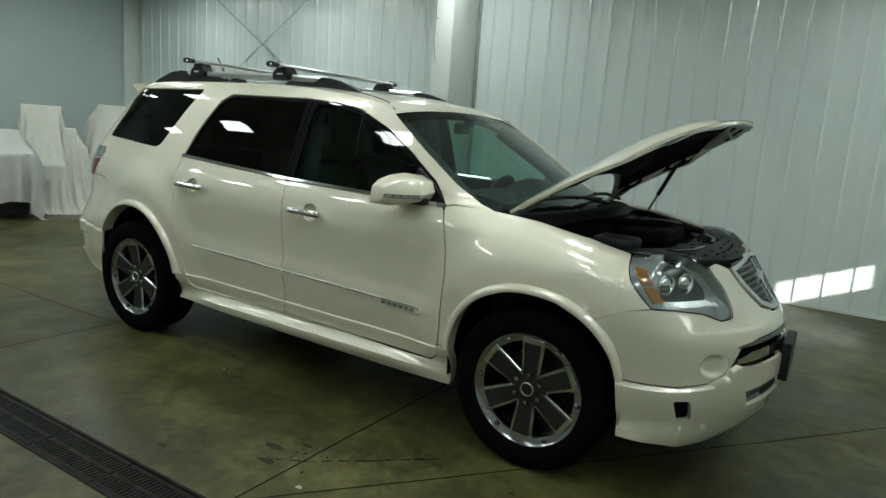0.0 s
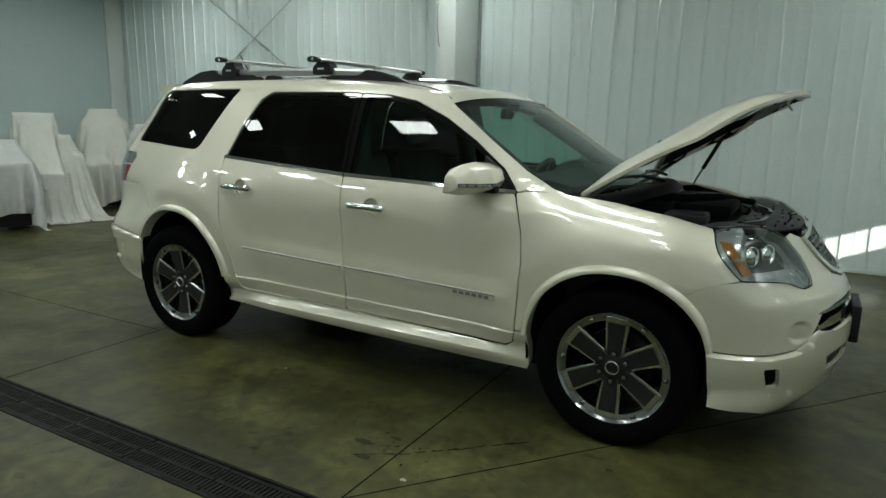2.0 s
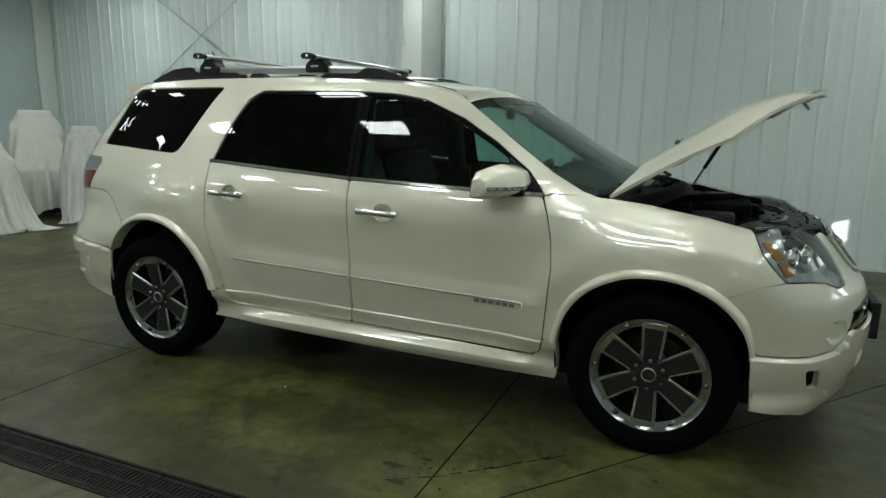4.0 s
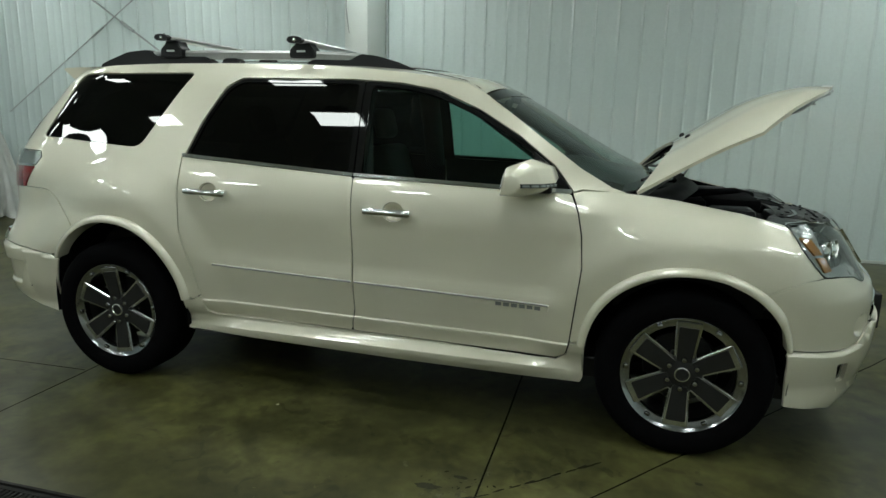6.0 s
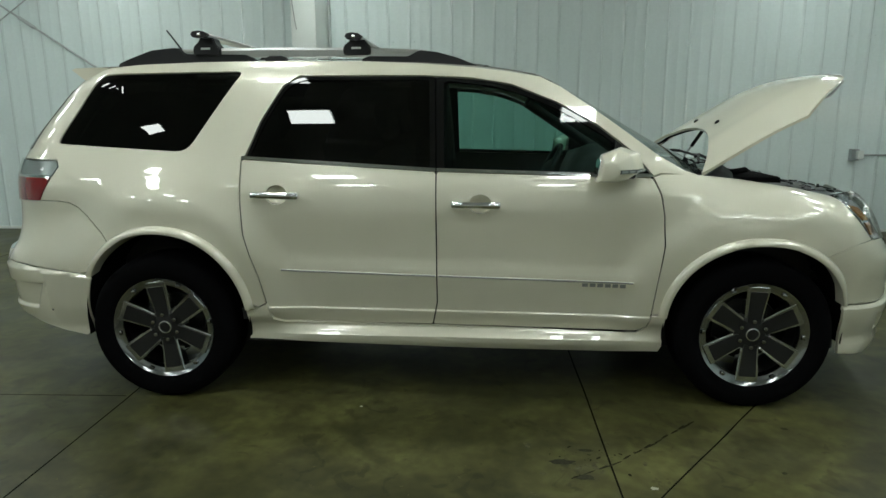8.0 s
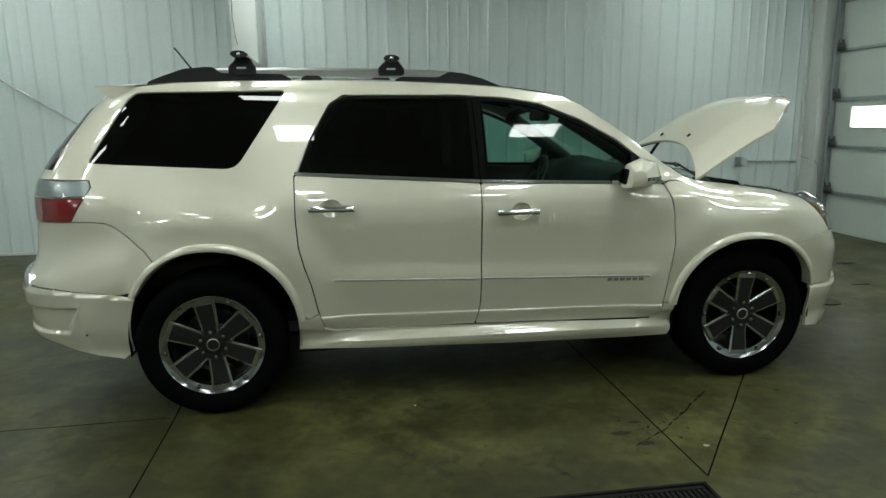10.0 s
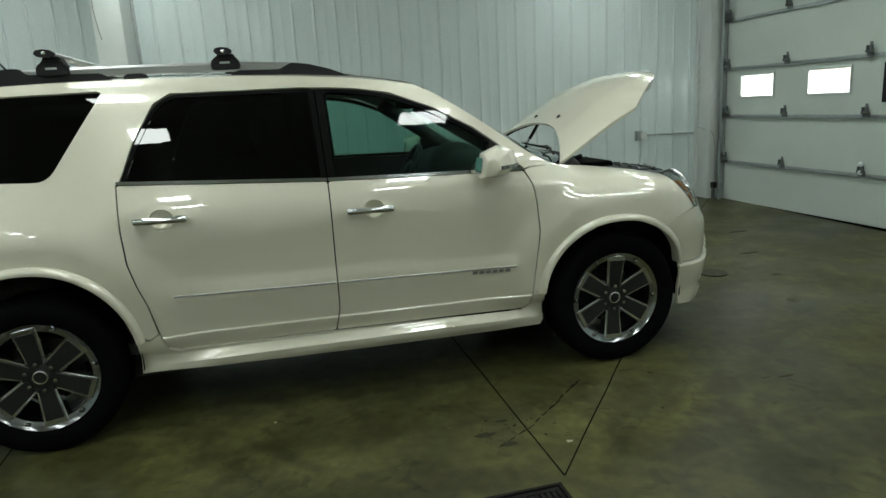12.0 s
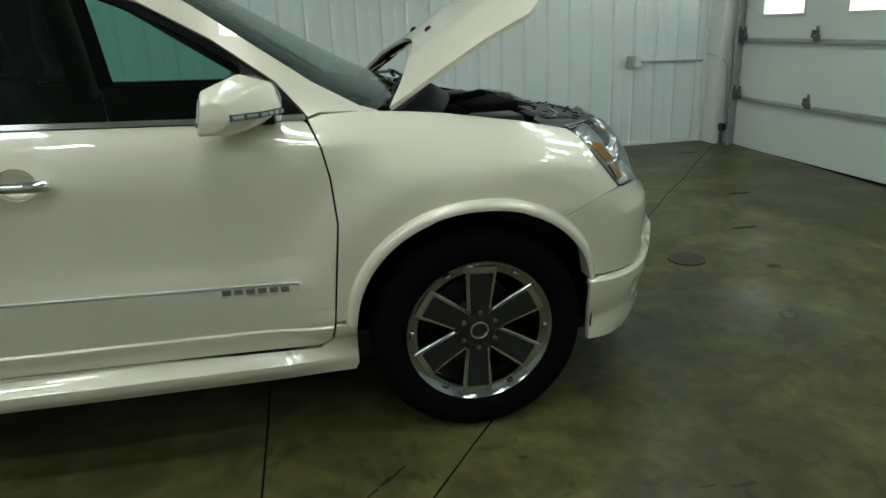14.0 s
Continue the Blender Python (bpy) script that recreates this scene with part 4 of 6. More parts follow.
# bumpers
seam = [(3.472, .552), (3.52, .550), (3.77, .540), (3.93, .550), (4.02, .585), (4.07, .63), (4.12, .69), (4.25, .715), (4.65, .722)]
upper = [(3.316, lip_z(*FRONT, LIP, 3.316)), (3.402, .8345), (3.50, .8595), (3.64, .8695), (3.79, .864), (3.94, .846), (4.04, .8075), (4.123, .812), (4.152, .85), (4.152, .935), (4.09, 1.02), (4.16, 1.03), (4.27, 1.0), (4.335, .90), (4.41, .82), (4.52, .79), (4.65, .785)]
upper += seam[::-1] + [p for p in f_lip[::-1] if p[0] > 3.319]
FOG = [(3.955 + .084 * math.cos(2 * math.pi * i / 32), .626 + .056 * math.sin(2 * math.pi * i / 32)) for i in range(32)]
panel("front_bumper", both(upper, [FOG]), PAINT, car, "upper front bumper with fog-lamp hollows", grid=.03)
for side in (1, -1):
    dish = panel("fog_lamp_cover", [(FOG, [], side)], PAINT, car, "round body-coloured fog-lamp blank", off=lambda u, z: -.002 - .022 * (1 - step(.60, 1.0, math.hypot((u - 3.955) / .084, (z - .626) / .056))) * step(4.03, 3.92, u), depth=0, grid=.008)


def seam_z(u):
    return float(np.interp(u, [p[0] for p in seam[:6]], [p[1] - .006 for p in seam[:6]])) if u < 4.07 else .63


LOW_VENT = [(4.15, .487), (4.62, .51), (4.62, .41), (4.20, .405)]
lower = [(3.446, .546)] + [(u, z - .006) for u, z in seam[:6]] + [(4.12, .605), (4.2, .595), (4.65, .605), (4.65, .30), (4.3, .282), (4.1, .262), (3.84, .264), (3.67, .275), (3.466, .288), (3.458, .36)]
lower += [p for p in f_open[::-1] if p[0] > 3.3 and .43 < p[1] < .546]
VENT = fillet([(3.735, .485), (3.825, .482), (3.85, .388), (3.775, .386)], .02, 3)
panel("front_skirt", both(lower, [VENT, LOW_VENT]), PAINT, car, "lower front skirt with a chin", off=lambda u, z: .004 + .018 * step(0, .014, seam_z(u) - z) + .012 * step(.355, .335, z) * step(3.72, 3.86, u), cuts=[((3.4, .546 - d), (3.8, .536 - d)) for d in (.003, .006, .009, .012, .016, .02)], grid=.03)
for side in (1, -1):
    panel("bumper_vent", [(inset(VENT, -.004), [], side)], LINER, car, "black brake-cooling slot", off=-.006, depth=0, grid=.1)
panel("lower_grille", both(inset(LOW_VENT[:1] + [(4.65, .51), (4.65, .41)] + LOW_VENT[3:], -.004)), DARK_STEEL, car, "grey lower grille", off=-.02, depth=0, grid=.1)
intake = [(4.055, .63), (4.10, .70), (4.16, .722), (4.65, .745), (4.65, .60), (4.2, .592), (4.10, .605)]
panel("intake", both(intake), LINER, car, "dark bumper intake", off=-.03, depth=0, grid=.1)
for z0, hz_ in ((.618, .044), (.690, .018)):
    bar = [(4.085, z0), (4.2, z0 + .0), (4.65, z0 + .006), (4.65, z0 + hz_ + .006), (4.2, z0 + hz_), (4.095, z0 + hz_ * .5)]
    panel("intake_bar", both(bar), CHROME, car, "chrome intake bar", off=.004, depth=.02, grid=.08)

rear_up = [(-.742, 1.041), (-.56, 1.038), (-.502, 1.031), (-.453, 1.0095), (-.4035, .9735), (-.3535, .9335), (-.3035, .8895), (-.267, lip_z(*REAR, LIP, -.267))]
rear_up += [p for p in r_lip if p[0] < -.270 and p[1] > .676][::-1] + [(-.44, .674), (-.85, .709), (-1.16, .715), (-1.75, .715), (-1.75, .80), (-1.30, .82), (-1.27, 1.0), (-1.20, 1.034)]
panel("rear_bumper", both(rear_up), PAINT, car, "upper rear bumper")
rear_low = [(-.44, .670), (-.85, .704), (-1.16, .707), (-1.75, .707), (-1.75, .50), (-1.1, .44), (-.90, .418), (-.75, .378), (-.60, .342), (-.46, .318)] + [p for p in r_open if p[0] < -.2 and .33 < p[1] < .669]
panel("rear_skirt", both(rear_low), PAINT, car, "lower rear skirt", off=lambda u, z: .003 + .018 * step(0, .014, .670 + .083 * min(max(-.44 - u, 0), .41) - z) - .018 * step(.614, .604, z) * step(.468, .488, z) * step(0, -.03, u + .66 + .7 * max(.61 - z, 0)), cuts=[((-.4, z), (-1.4, z)) for z in (.614, .609, .604, .488, .481, .475, .468)], depth=.010, grid=.015)
panel("bumper_cap", both([(-1.15, .712), (-1.75, .712), (-1.75, .77), (-1.2, .76)]), CHROME, car, "chrome bumper sill", off=.016, depth=.02, grid=.1)
gate = [(-.987, 1.256), (-.978, 1.34), (-.958, 1.45), (-.938, 1.60), (-.91, 1.69), (-1.9, 1.69), (-1.9, .83), (-1.31, .83), (-1.285, 1.0), (-1.26, 1.04), (-1.26, 1.25)]
glass_u = [(-1.03, 1.30), (-1.0, 1.62), (-1.88, 1.62), (-1.88, 1.30)]
gate_ob = panel("tailgate", both(gate), PAINT, car, "closed tailgate")
panel("rear_window", both(glass_u), SATIN, gate_ob, "dark rear glass", off=.004, depth=.004, grid=.1)
# spoiler over the gate
sp = bmesh.new()
sec_rows = []
for i in range(25):
    c = -1 + i / 12
    k = 1 - c * c
    xt, y = -.565 - .11 * k, .55 * c
    zt = 1.728 + .024 * (1 - abs(c) ** 2.6)
    sec_rows.append([sp.verts.new((x, y, z)) for x, z in ((-.36, zt + .004), (-.44, zt + .006), (xt + .02, zt + .002), (xt, zt - .006), (xt + .015, zt - .018), (xt + .07, zt - .062), (-.36, zt - .06))])
for a, b in zip(sec_rows, sec_rows[1:]):
    for j in range(7):
        sp.faces.new((a[j], a[(j + 1) % 7], b[(j + 1) % 7], b[j]))
sp.faces.new(sec_rows[0]), sp.faces.new(sec_rows[-1])
bmesh.ops.recalc_face_normals(sp, faces=sp.faces)
part("spoiler", sp, PAINT, car, "body-coloured roof spoiler", 40)

# tail lamps
for side in (1, -1):
    tl = panel("tail_lamp", [(inset(TAIL_LAMP, -.0045), [], side)], CLEAR, car, "clear-over-red tail lamp", off=.010, depth=.006)
    panel("red_lens", [(fillet([(-1.245, 1.160), (-.628, 1.160), (-.740, 1.043), (-1.2, 1.041)], .008), [], side)], RED, tl, "red lens", off=.006, depth=.01)
    panel("reflector", [(fillet([(-1.252, 1.247), (-.600, 1.247), (-.571, 1.215), (-.618, 1.168), (-1.245, 1.168)], .008), [], side)], REFLECTOR, tl, "silver reversing-lamp reflector", off=lambda u, z: .002 - .006 * math.exp(-((u + .85) / .12) ** 2), depth=.01)
    panel("divider", [([(-1.24, 1.159), (-.636, 1.159), (-.627, 1.171), (-1.24, 1.171)], [], side)], CHROME, tl, "chrome dividing line", off=.007, depth=.006, grid=.1)

# head lamps
for side in (1, -1):
    hl = panel("head_lamp", [(inset(fillet(LAMP_OUT, .02, 2), -.0022), [], side)], CLEAR, car, "clear head lamp with amber marker", off=.004, depth=.03)
    panel("lamp_bowl", [(inset(LAMP_OUT, .004), [], side)], REFLECTOR, hl, "silver lamp housing", off=lambda u, z: -.012 - .03 * step(3.66, 3.76, u) * step(.86, .92, z) + .004 * math.sin(u * 160) * step(.90, .86, z) * step(3.95, 4.0, u), depth=0, grid=.02)
    can = bmesh.new()
    loop_ = inset(fillet(LAMP_OUT, .02, 3), .003)
    rows_ = []
    for o in (-.001, -.05):
        row = []
        for u, z in loop_:
            p = Vector(skin(u, z)) + facing(u, z, skin) * o
            row.append(can.verts.new((p.x, p.y * side, p.z)))
        rows_.append(row)
    for i in range(len(loop_)):
        j = (i + 1) % len(loop_)
        can.faces.new((rows_[0][i], rows_[0][j], rows_[1][j], rows_[1][i]))
    part("lamp_can", can, REFLECTOR, hl, "silver side wall of the lamp", 40)
    panel("lamp_back", [(inset(LAMP_OUT, .006), [], side)], LINER, hl, "black lamp housing", off=-.055, depth=0)
    panel("lamp_mask", [(fillet([(3.640, 1.058), (3.87, 1.060), (4.00, 1.006), (4.065, .945), (4.03, .893), (3.90, .876), (3.755, .888)], .035), [], side)], MASK, hl, "smoky grey lamp mask", off=-.036, depth=.012)
    panel("marker", [(fillet([(3.47, 1.035), (3.585, 1.025), (3.66, .967), (3.582, .967)], .006), [], side)], AMBER, hl, "amber side marker", off=-.004, depth=.01)
    panel("marker", [(fillet([(3.593, .957), (3.675, .957), (3.725, .898), (3.655, .893)], .006), [], side)], AMBER, hl, "amber side marker", off=-.004, depth=.01)
    panel("lamp_edge", [(inset(fillet(LAMP_OUT, .02, 2), -.0022), [inset(fillet(LAMP_OUT, .02, 2), .002)], side)], SATIN, hl, "black lamp seal", off=.0045, depth=0)
    for u in (3.77, 3.91):
        p, n = Vector(skin(u, .975)), facing(u, .975, skin)
        pb = bmesh.new()
        q = p - n * .022
        d = Vector((.85, -.5, .05)).normalized()
        mt = Matrix.Translation(q) @ d.to_track_quat("Y", "Z").to_matrix().to_4x4()
        lathe(pb, [(.001, .010), (.018, .006), (.028, -.004), (.033, -.012), (.038, -.006), (.043, .004), (.044, .0), (.040, -.02)], 24)
        bmesh.ops.transform(pb, matrix=mt, verts=pb.verts)
        if side < 0:
            bmesh.ops.scale(pb, vec=(1, -1, 1), verts=pb.verts)
            bmesh.ops.reverse_faces(pb, faces=pb.faces)
        part("projector", pb, CHROME, hl, "round chrome projector", True)

# grille: chrome rim, mesh of small rings
rim_out = [(4.282, 1.0), (4.65, 1.035), (4.65, .792), (4.52, .797), (4.42, .828), (4.345, .905)]
GR = [(4.31, .985), (4.65, 1.018), (4.65, .810), (4.53, .814), (4.44, .842), (4.37, .91)]
gr = panel("grille", both(rim_out, [GR[:1] + [(4.635, 1.017), (4.635, .811)] + GR[3:]]), CHROME, car, "bright chrome mesh grille", off=.012, depth=.03)
panel("grille_back", both(inset(GR, -.01)), BLACK, gr, "dark recess", off=-.03, depth=0, grid=.08)
mesh_bm = bmesh.new()
for side in (1, -1):
    for r in range(9):
        z = .822 + r * .0238
        for c in range(16):
            u = 4.30 + c * .0276 + (.0138 if r % 2 else 0)
            lo = 4.305 + .20 * (max(1.0 - z, 0) / .19) ** 1.4
            if u < lo + .008 or u > 4.648:
                continue
            p, n = Vector(skin(u, z)), facing(u, z, skin)
            t = Vector((0, 0, 1)).cross(n).normalized()
            b = n.cross(t)
            rr = []
            for i in range(6):
                a = math.pi * i / 3 + math.pi / 6
                for k, o in ((.0138, .002), (.0128, .004), (.0114, .001)):
                    q = p + n * o + k * (math.cos(a) * t + math.sin(a) * b)
                    q.y *= side
                    rr.append(mesh_bm.verts.new(q))
            for i in range(6):
                j = (i + 1) % 6
                mesh_bm.faces.new((rr[3 * i], rr[3 * j], rr[3 * j + 1], rr[3 * i + 1]))
                mesh_bm.faces.new((rr[3 * i + 1], rr[3 * j + 1], rr[3 * j + 2], rr[3 * i + 2]))
tagged(part("grille_mesh", mesh_bm, GRILLE, gr, "chrome honeycomb mesh"), kind="stuff")
for k in range(3):
    eb = bmesh.new()
    xx = skin(4.65, .92)[0] + .004
    box(eb, (xx - .03, -.088 + k * .060, .892), (xx + .006, -.033 + k * .060, .950), .010)
    part("emblem_block", eb, GRILLE, gr, "bright chrome block emblem")
# bracket on the bumper
pb = bmesh.new()
box(pb, (3.98, -.155, .47), (4.022, .155, .655), .008)
part("plate_bracket", pb, BLACK, car, "black empty plate bracket on the bumper")

# ---- roof, glass ----
def roof_at(s, c):
    """s from the rear edge to the screen, c across."""
    x = -.50 + 2.55 * s
    rl = [(a, b) for a, b in ROOFLINE[::-1] if a <= 2.06]
    z = float(np.interp(x, [a for a, _ in rl], [b for _, b in rl]))
    w = half_width(x, z)
    crown = .034 + .010 * step(1.1, 1.75, x)
    return Vector((x + .012 * step(1.2, 2.05, x) * (1 - c * c), w * c, z + crown * (1 - abs(c) ** 2.6)))


def sheet(at, ns, nc, s0=0.0, s1=1.0, c0=-1.0, c1=1.0, lift=0.0):
    bm = bmesh.new()
    g = [[bm.verts.new(at(s0 + (s1 - s0) * i / ns, c0 + (c1 - c0) * j / nc) + Vector((0, 0, lift))) for j in range(nc + 1)] for i in range(ns + 1)]
    for i in range(ns):
        for j in range(nc):
            bm.faces.new((g[i][j], g[i + 1][j], g[i + 1][j + 1], g[i][j + 1]))
    bmesh.ops.recalc_face_normals(bm, faces=bm.faces)
    return bm


part("roof", sheet(roof_at, 56, 36), PAINT, car, "pearl-white roof skin", True)
for sgn in (-1, 1):
    ditch = bmesh.new()
    pts = [roof_at(s_, sgn * c_) for s_, c_ in ((.80, .80), (.86, .83), (.91, .87), (.95, .91), (.985, .955))]
    tube(ditch, [p + Vector((0, 0, -.001)) for p in pts], .0045, 6)
    part("roof_ditch", ditch, RUBBER, car, "black roof seam strip")
part("headliner", sheet(roof_at, 20, 16, .05, .96, -.94, .94, -.03), LINER, car, "dark headliner", True)
part("sunroof", sheet(roof_at, 14, 14, .63, .86, -.55, .55, .004), SATIN, car, "black glass sunroof panel", True)
part("sunroof", sheet(roof_at, 14, 14, .30, .58, -.55, .55, .004), SATIN, car, "black glass rear skylight", True)


def screen_at(s, c):
    """Windscreen: s from the roof to the cowl."""
    pts = ROOFLINE[5::-1]
    k = s * (len(pts) - 1)
    i = min(int(k), len(pts) - 2)
    x = pts[i][0] + (pts[i + 1][0] - pts[i][0]) * (k - i)
    z = pts[i][1] + (pts[i + 1][1] - pts[i][1]) * (k - i)
    w = half_width(x, z) - .004
    bulge = 1 - c * c
    return Vector((x - .02 + (.03 + .24 * s) * bulge, w * c, z + (.045 - .028 * s) * (1 - abs(c) ** 2.3)))


screen = part("windscreen", sheet(screen_at, 26, 30), SCREEN_GLASS, car, "green-tinted windscreen", True)
band = sheet(screen_at, 3, 30, 0, .07, -1, 1, .002)
part("shade_band", band, SATIN, screen, "black shade band", True)
for sgn in (-1, 1):
    part("screen_edge", sheet(screen_at, 26, 2, 0, 1, sgn * .982, sgn, .002), SATIN, screen, "black screen border", True)


def cowl_at(s, c):
    p = screen_at(1, c)
    return p + Vector((.02 + .16 * s - .05 * (1 - c * c) * s, -.03 * c * s, -.012 - .03 * s + .02 * math.sin(math.pi * s) - .05 * abs(c) ** 4 * (.3 + s)))


part("cowl", sheet(cowl_at, 6, 24, 0, 1, -.95, .95), BLACK, car, "black plastic cowl with wipers", True)
for yy, L in ((.05, .55), (.62, .50)):
    w = bmesh.new()
    a, b = screen_at(1, yy - .08 if yy < .5 else .55), screen_at(.86, yy - L)
    tube(w, [a + Vector((.05, 0, .01)), a.lerp(b, .4) + Vector((.01, 0, .035)), b + Vector((.0, 0, .03))], .009, 8)
    c0_, c1_ = screen_at(.95, yy), screen_at(.90, yy - .9 if yy > .5 else -.75)
    tube(w, [c0_ + Vector((.015, 0, .022)), c0_.lerp(c1_, .5) + Vector((.03, 0, .04)), c1_ + Vector((.012, 0, .022))], .007, 8)
    part("wiper", w, BLACK, car, "black windscreen wiper", 40)

# ---- bonnet, propped open ----
def bonnet_at(a, b):
    """Closed shape: a from the rear edge to the front, b across."""
    e = abs(b)
    rear = 3.06 - .275 * e ** 2.2
    front = 3.82 - .07 * (e / .45) ** 2 if e < .45 else 3.75 - .39 * ((e - .45) / .55) ** 1.6
    x = rear + (front - rear) * a
    y = .735 * b * (1 - .06 * step(2.8, 3.5, x))
    edge = float(np.interp(x, *CREST))
    crown = .078 + .048 * math.exp(-((x - 3.48) / .24) ** 2)
    z = edge + crown * (1 - e ** 2.6) - .03 * step(3.62, 3.82, x) * (1 - e) - .028 * (max(a - .86, 0) / .14) ** 1.6 * step(1.0, .6, e)
    z += .005 * math.exp(-((e - .62) / .09) ** 2) * step(3.75, 3.4, x)
    return Vector((x, y, z))


HINGE = Vector((2.77, 0, 1.145))
OPEN = Matrix.Translation(HINGE) @ Matrix.Rotation(radians(-38.5), 4, "Y") @ Matrix.Translation(-HINGE)
hood_bm = thick(sheet(bonnet_at, 26, 40), .016, 1)
bmesh.ops.transform(hood_bm, matrix=OPEN, verts=hood_bm.verts)
bonnet = part("bonnet", hood_bm, PAINT, car, "open pearl-white bonnet", 40)


def under_at(a, b):
    p = bonnet_at(.05 + .78 * a, b * .90)
    lump = .014 * math.sin(a * 9) * math.sin(b * 7)
    return p - Vector((0, 0, .032 + .012 * (1 - abs(b)) + lump))


for sgn in (-1, 1):
    fl = thick(sheet(lambda a_, b_: bonnet_at(.03 + .90 * a_, sgn * (.80 + .155 * b_)) - Vector((0, 0, .026 + .010 * (1 - b_) + .004 * math.sin(a_ * 40) * (1 - b_))), 60, 4, 0, 1, 0, 1), .006, -1)
    bmesh.ops.transform(fl, matrix=OPEN, verts=fl.verts)
    part("inner_frame", fl, PAINT, bonnet, "body-coloured inner edge of the bonnet", 40)
nose_plate = thick(sheet(lambda a_, b_: bonnet_at(.86 + .125 * a_, b_ * .78) - Vector((0, 0, .030 + .012 * math.sin(math.pi * a_) + .004 * math.sin(b_ * 17))), 8, 34), .006, -1)
bmesh.ops.transform(nose_plate, matrix=OPEN, verts=nose_plate.verts)
part("latch_panel", nose_plate, STEEL, bonnet, "grey metal latch panel with holes", 40)
for b_ in (-.62, -.46, -.30, -.16, .12, .28, .44, .60):
    hp = bmesh.new()
    q = bonnet_at(.915, b_) - Vector((0, 0, .050))
    bmesh.ops.create_cone(hp, cap_ends=True, segments=14, radius1=.020, radius2=.020, depth=.006, matrix=Matrix.Translation(q))
    bmesh.ops.transform(hp, matrix=OPEN, verts=hp.verts)
    part("latch_hole", hp, LINER, bonnet, "dark round opening")
ub = thick(sheet(under_at, 20, 24), .012, -1)
bmesh.ops.transform(ub, matrix=OPEN, verts=ub.verts)
part("bonnet_liner", ub, LINER, bonnet, "black insulation under the bonnet", 40)
# front rim of the bonnet: dark latch rail and loop
rb_ = bmesh.new()
tube(rb_, [bonnet_at(.90, b) - Vector((0, 0, .026)) for b in (-.5, -.3, -.1, .1, .3, .5)], .014, 8)
bmesh.ops.transform(rb_, matrix=OPEN, verts=rb_.verts)
part("latch_rail", rb_, DARK_STEEL, bonnet, "grey latch rail", 40)
lb = bmesh.new()
c = bonnet_at(.92, -.06)
tube(lb, [c + Vector(d) for d in ((-.05, -.035, -.03), (-.05, -.035, -.075), (-.05, .035, -.075), (-.05, .035, -.03))], .005, 8)
bmesh.ops.transform(lb, matrix=OPEN, verts=lb.verts)
part("striker", lb, STEEL, bonnet, "steel striker loop", 40)
tip = sheet(bonnet_at, 3, 16, .955, 1.004, -.42, .42, .003)
bmesh.ops.transform(tip, matrix=OPEN, verts=tip.verts)
part("bonnet_lip", tip, STEEL, bonnet, "grey seal along the front lip", True)
for b in (-.265, .265):
    nb = bmesh.new()
    p = OPEN @ (bonnet_at(.11, b) + Vector((0, 0, .004)))
    bmesh.ops.create_uvsphere(nb, u_segments=12, v_segments=8, radius=1, matrix=Matrix.LocRotScale(p, OPEN.to_quaternion(), (.016, .011, .009)))
    part("washer_nozzle", nb, BLACK, bonnet, "black washer nozzle", True)
for s in (-1, 1):
    hb = bmesh.new()
    tube(hb, [(2.72, .70 * s, 1.12), (2.80, .69 * s, 1.16), OPEN @ Vector((2.95, .68 * s, 1.14))], .014, 8)
    part("bonnet_hinge", hb, DARK_STEEL, car, "grey bonnet hinge", 40)
# gas strut on the far side
a, b = Vector((3.05, .66, 1.10)), OPEN @ (bonnet_at(.62, .80) - Vector((0, 0, .05)))
sb_ = bmesh.new()
tube(sb_, [a, a.lerp(b, .45)], .007, 8)
strut = part("gas_strut", sb_, STEEL, car, "bonnet gas strut", 40)
sb2 = bmesh.new()
tube(sb2, [a.lerp(b, .42), b], .012, 10)
part("cylinder", sb2, BLACK, strut, "black strut cylinder", 40)

# ---- engine bay ----
bay = bmesh.new()
box(bay, (2.72, -.70, .62), (3.72, .70, .66))
box(bay, (2.70, -.70, .62), (2.74, .70, 1.08))
for s in (-1, 1):
    box(bay, (2.72, s * .70 - .012, .62), (3.36, s * .70 + .012, 1.03), .004)
part("engine_bay", bay, BLACK, car, "dark engine bay")


def deck_at(s, c):
    """Covers between the wings; the front edge keeps behind the lamps and the grille."""
    y = .70 * c
    ca = (abs(y) / .87) ** (1 / 1.2)
    front = 3.4 + .345 * math.sqrt(1 - ca * ca) - .016 - .055 * step(.36, .60, abs(c))
    x = 2.80 + (front - 2.80) * s
    z = 1.080 - .045 * s + .002 * step(.42, .7, abs(c)) * s + .02 * (1 - abs(c)) * (1 - s)
    z += .012 * math.sin(7 * s + 3 * c) * math.sin(5 * c) * step(.74, .62, s) - .006 * step(.95, 1, s) + .020 * step(.50, .85, abs(c)) * s
    return Vector((x, y, z))


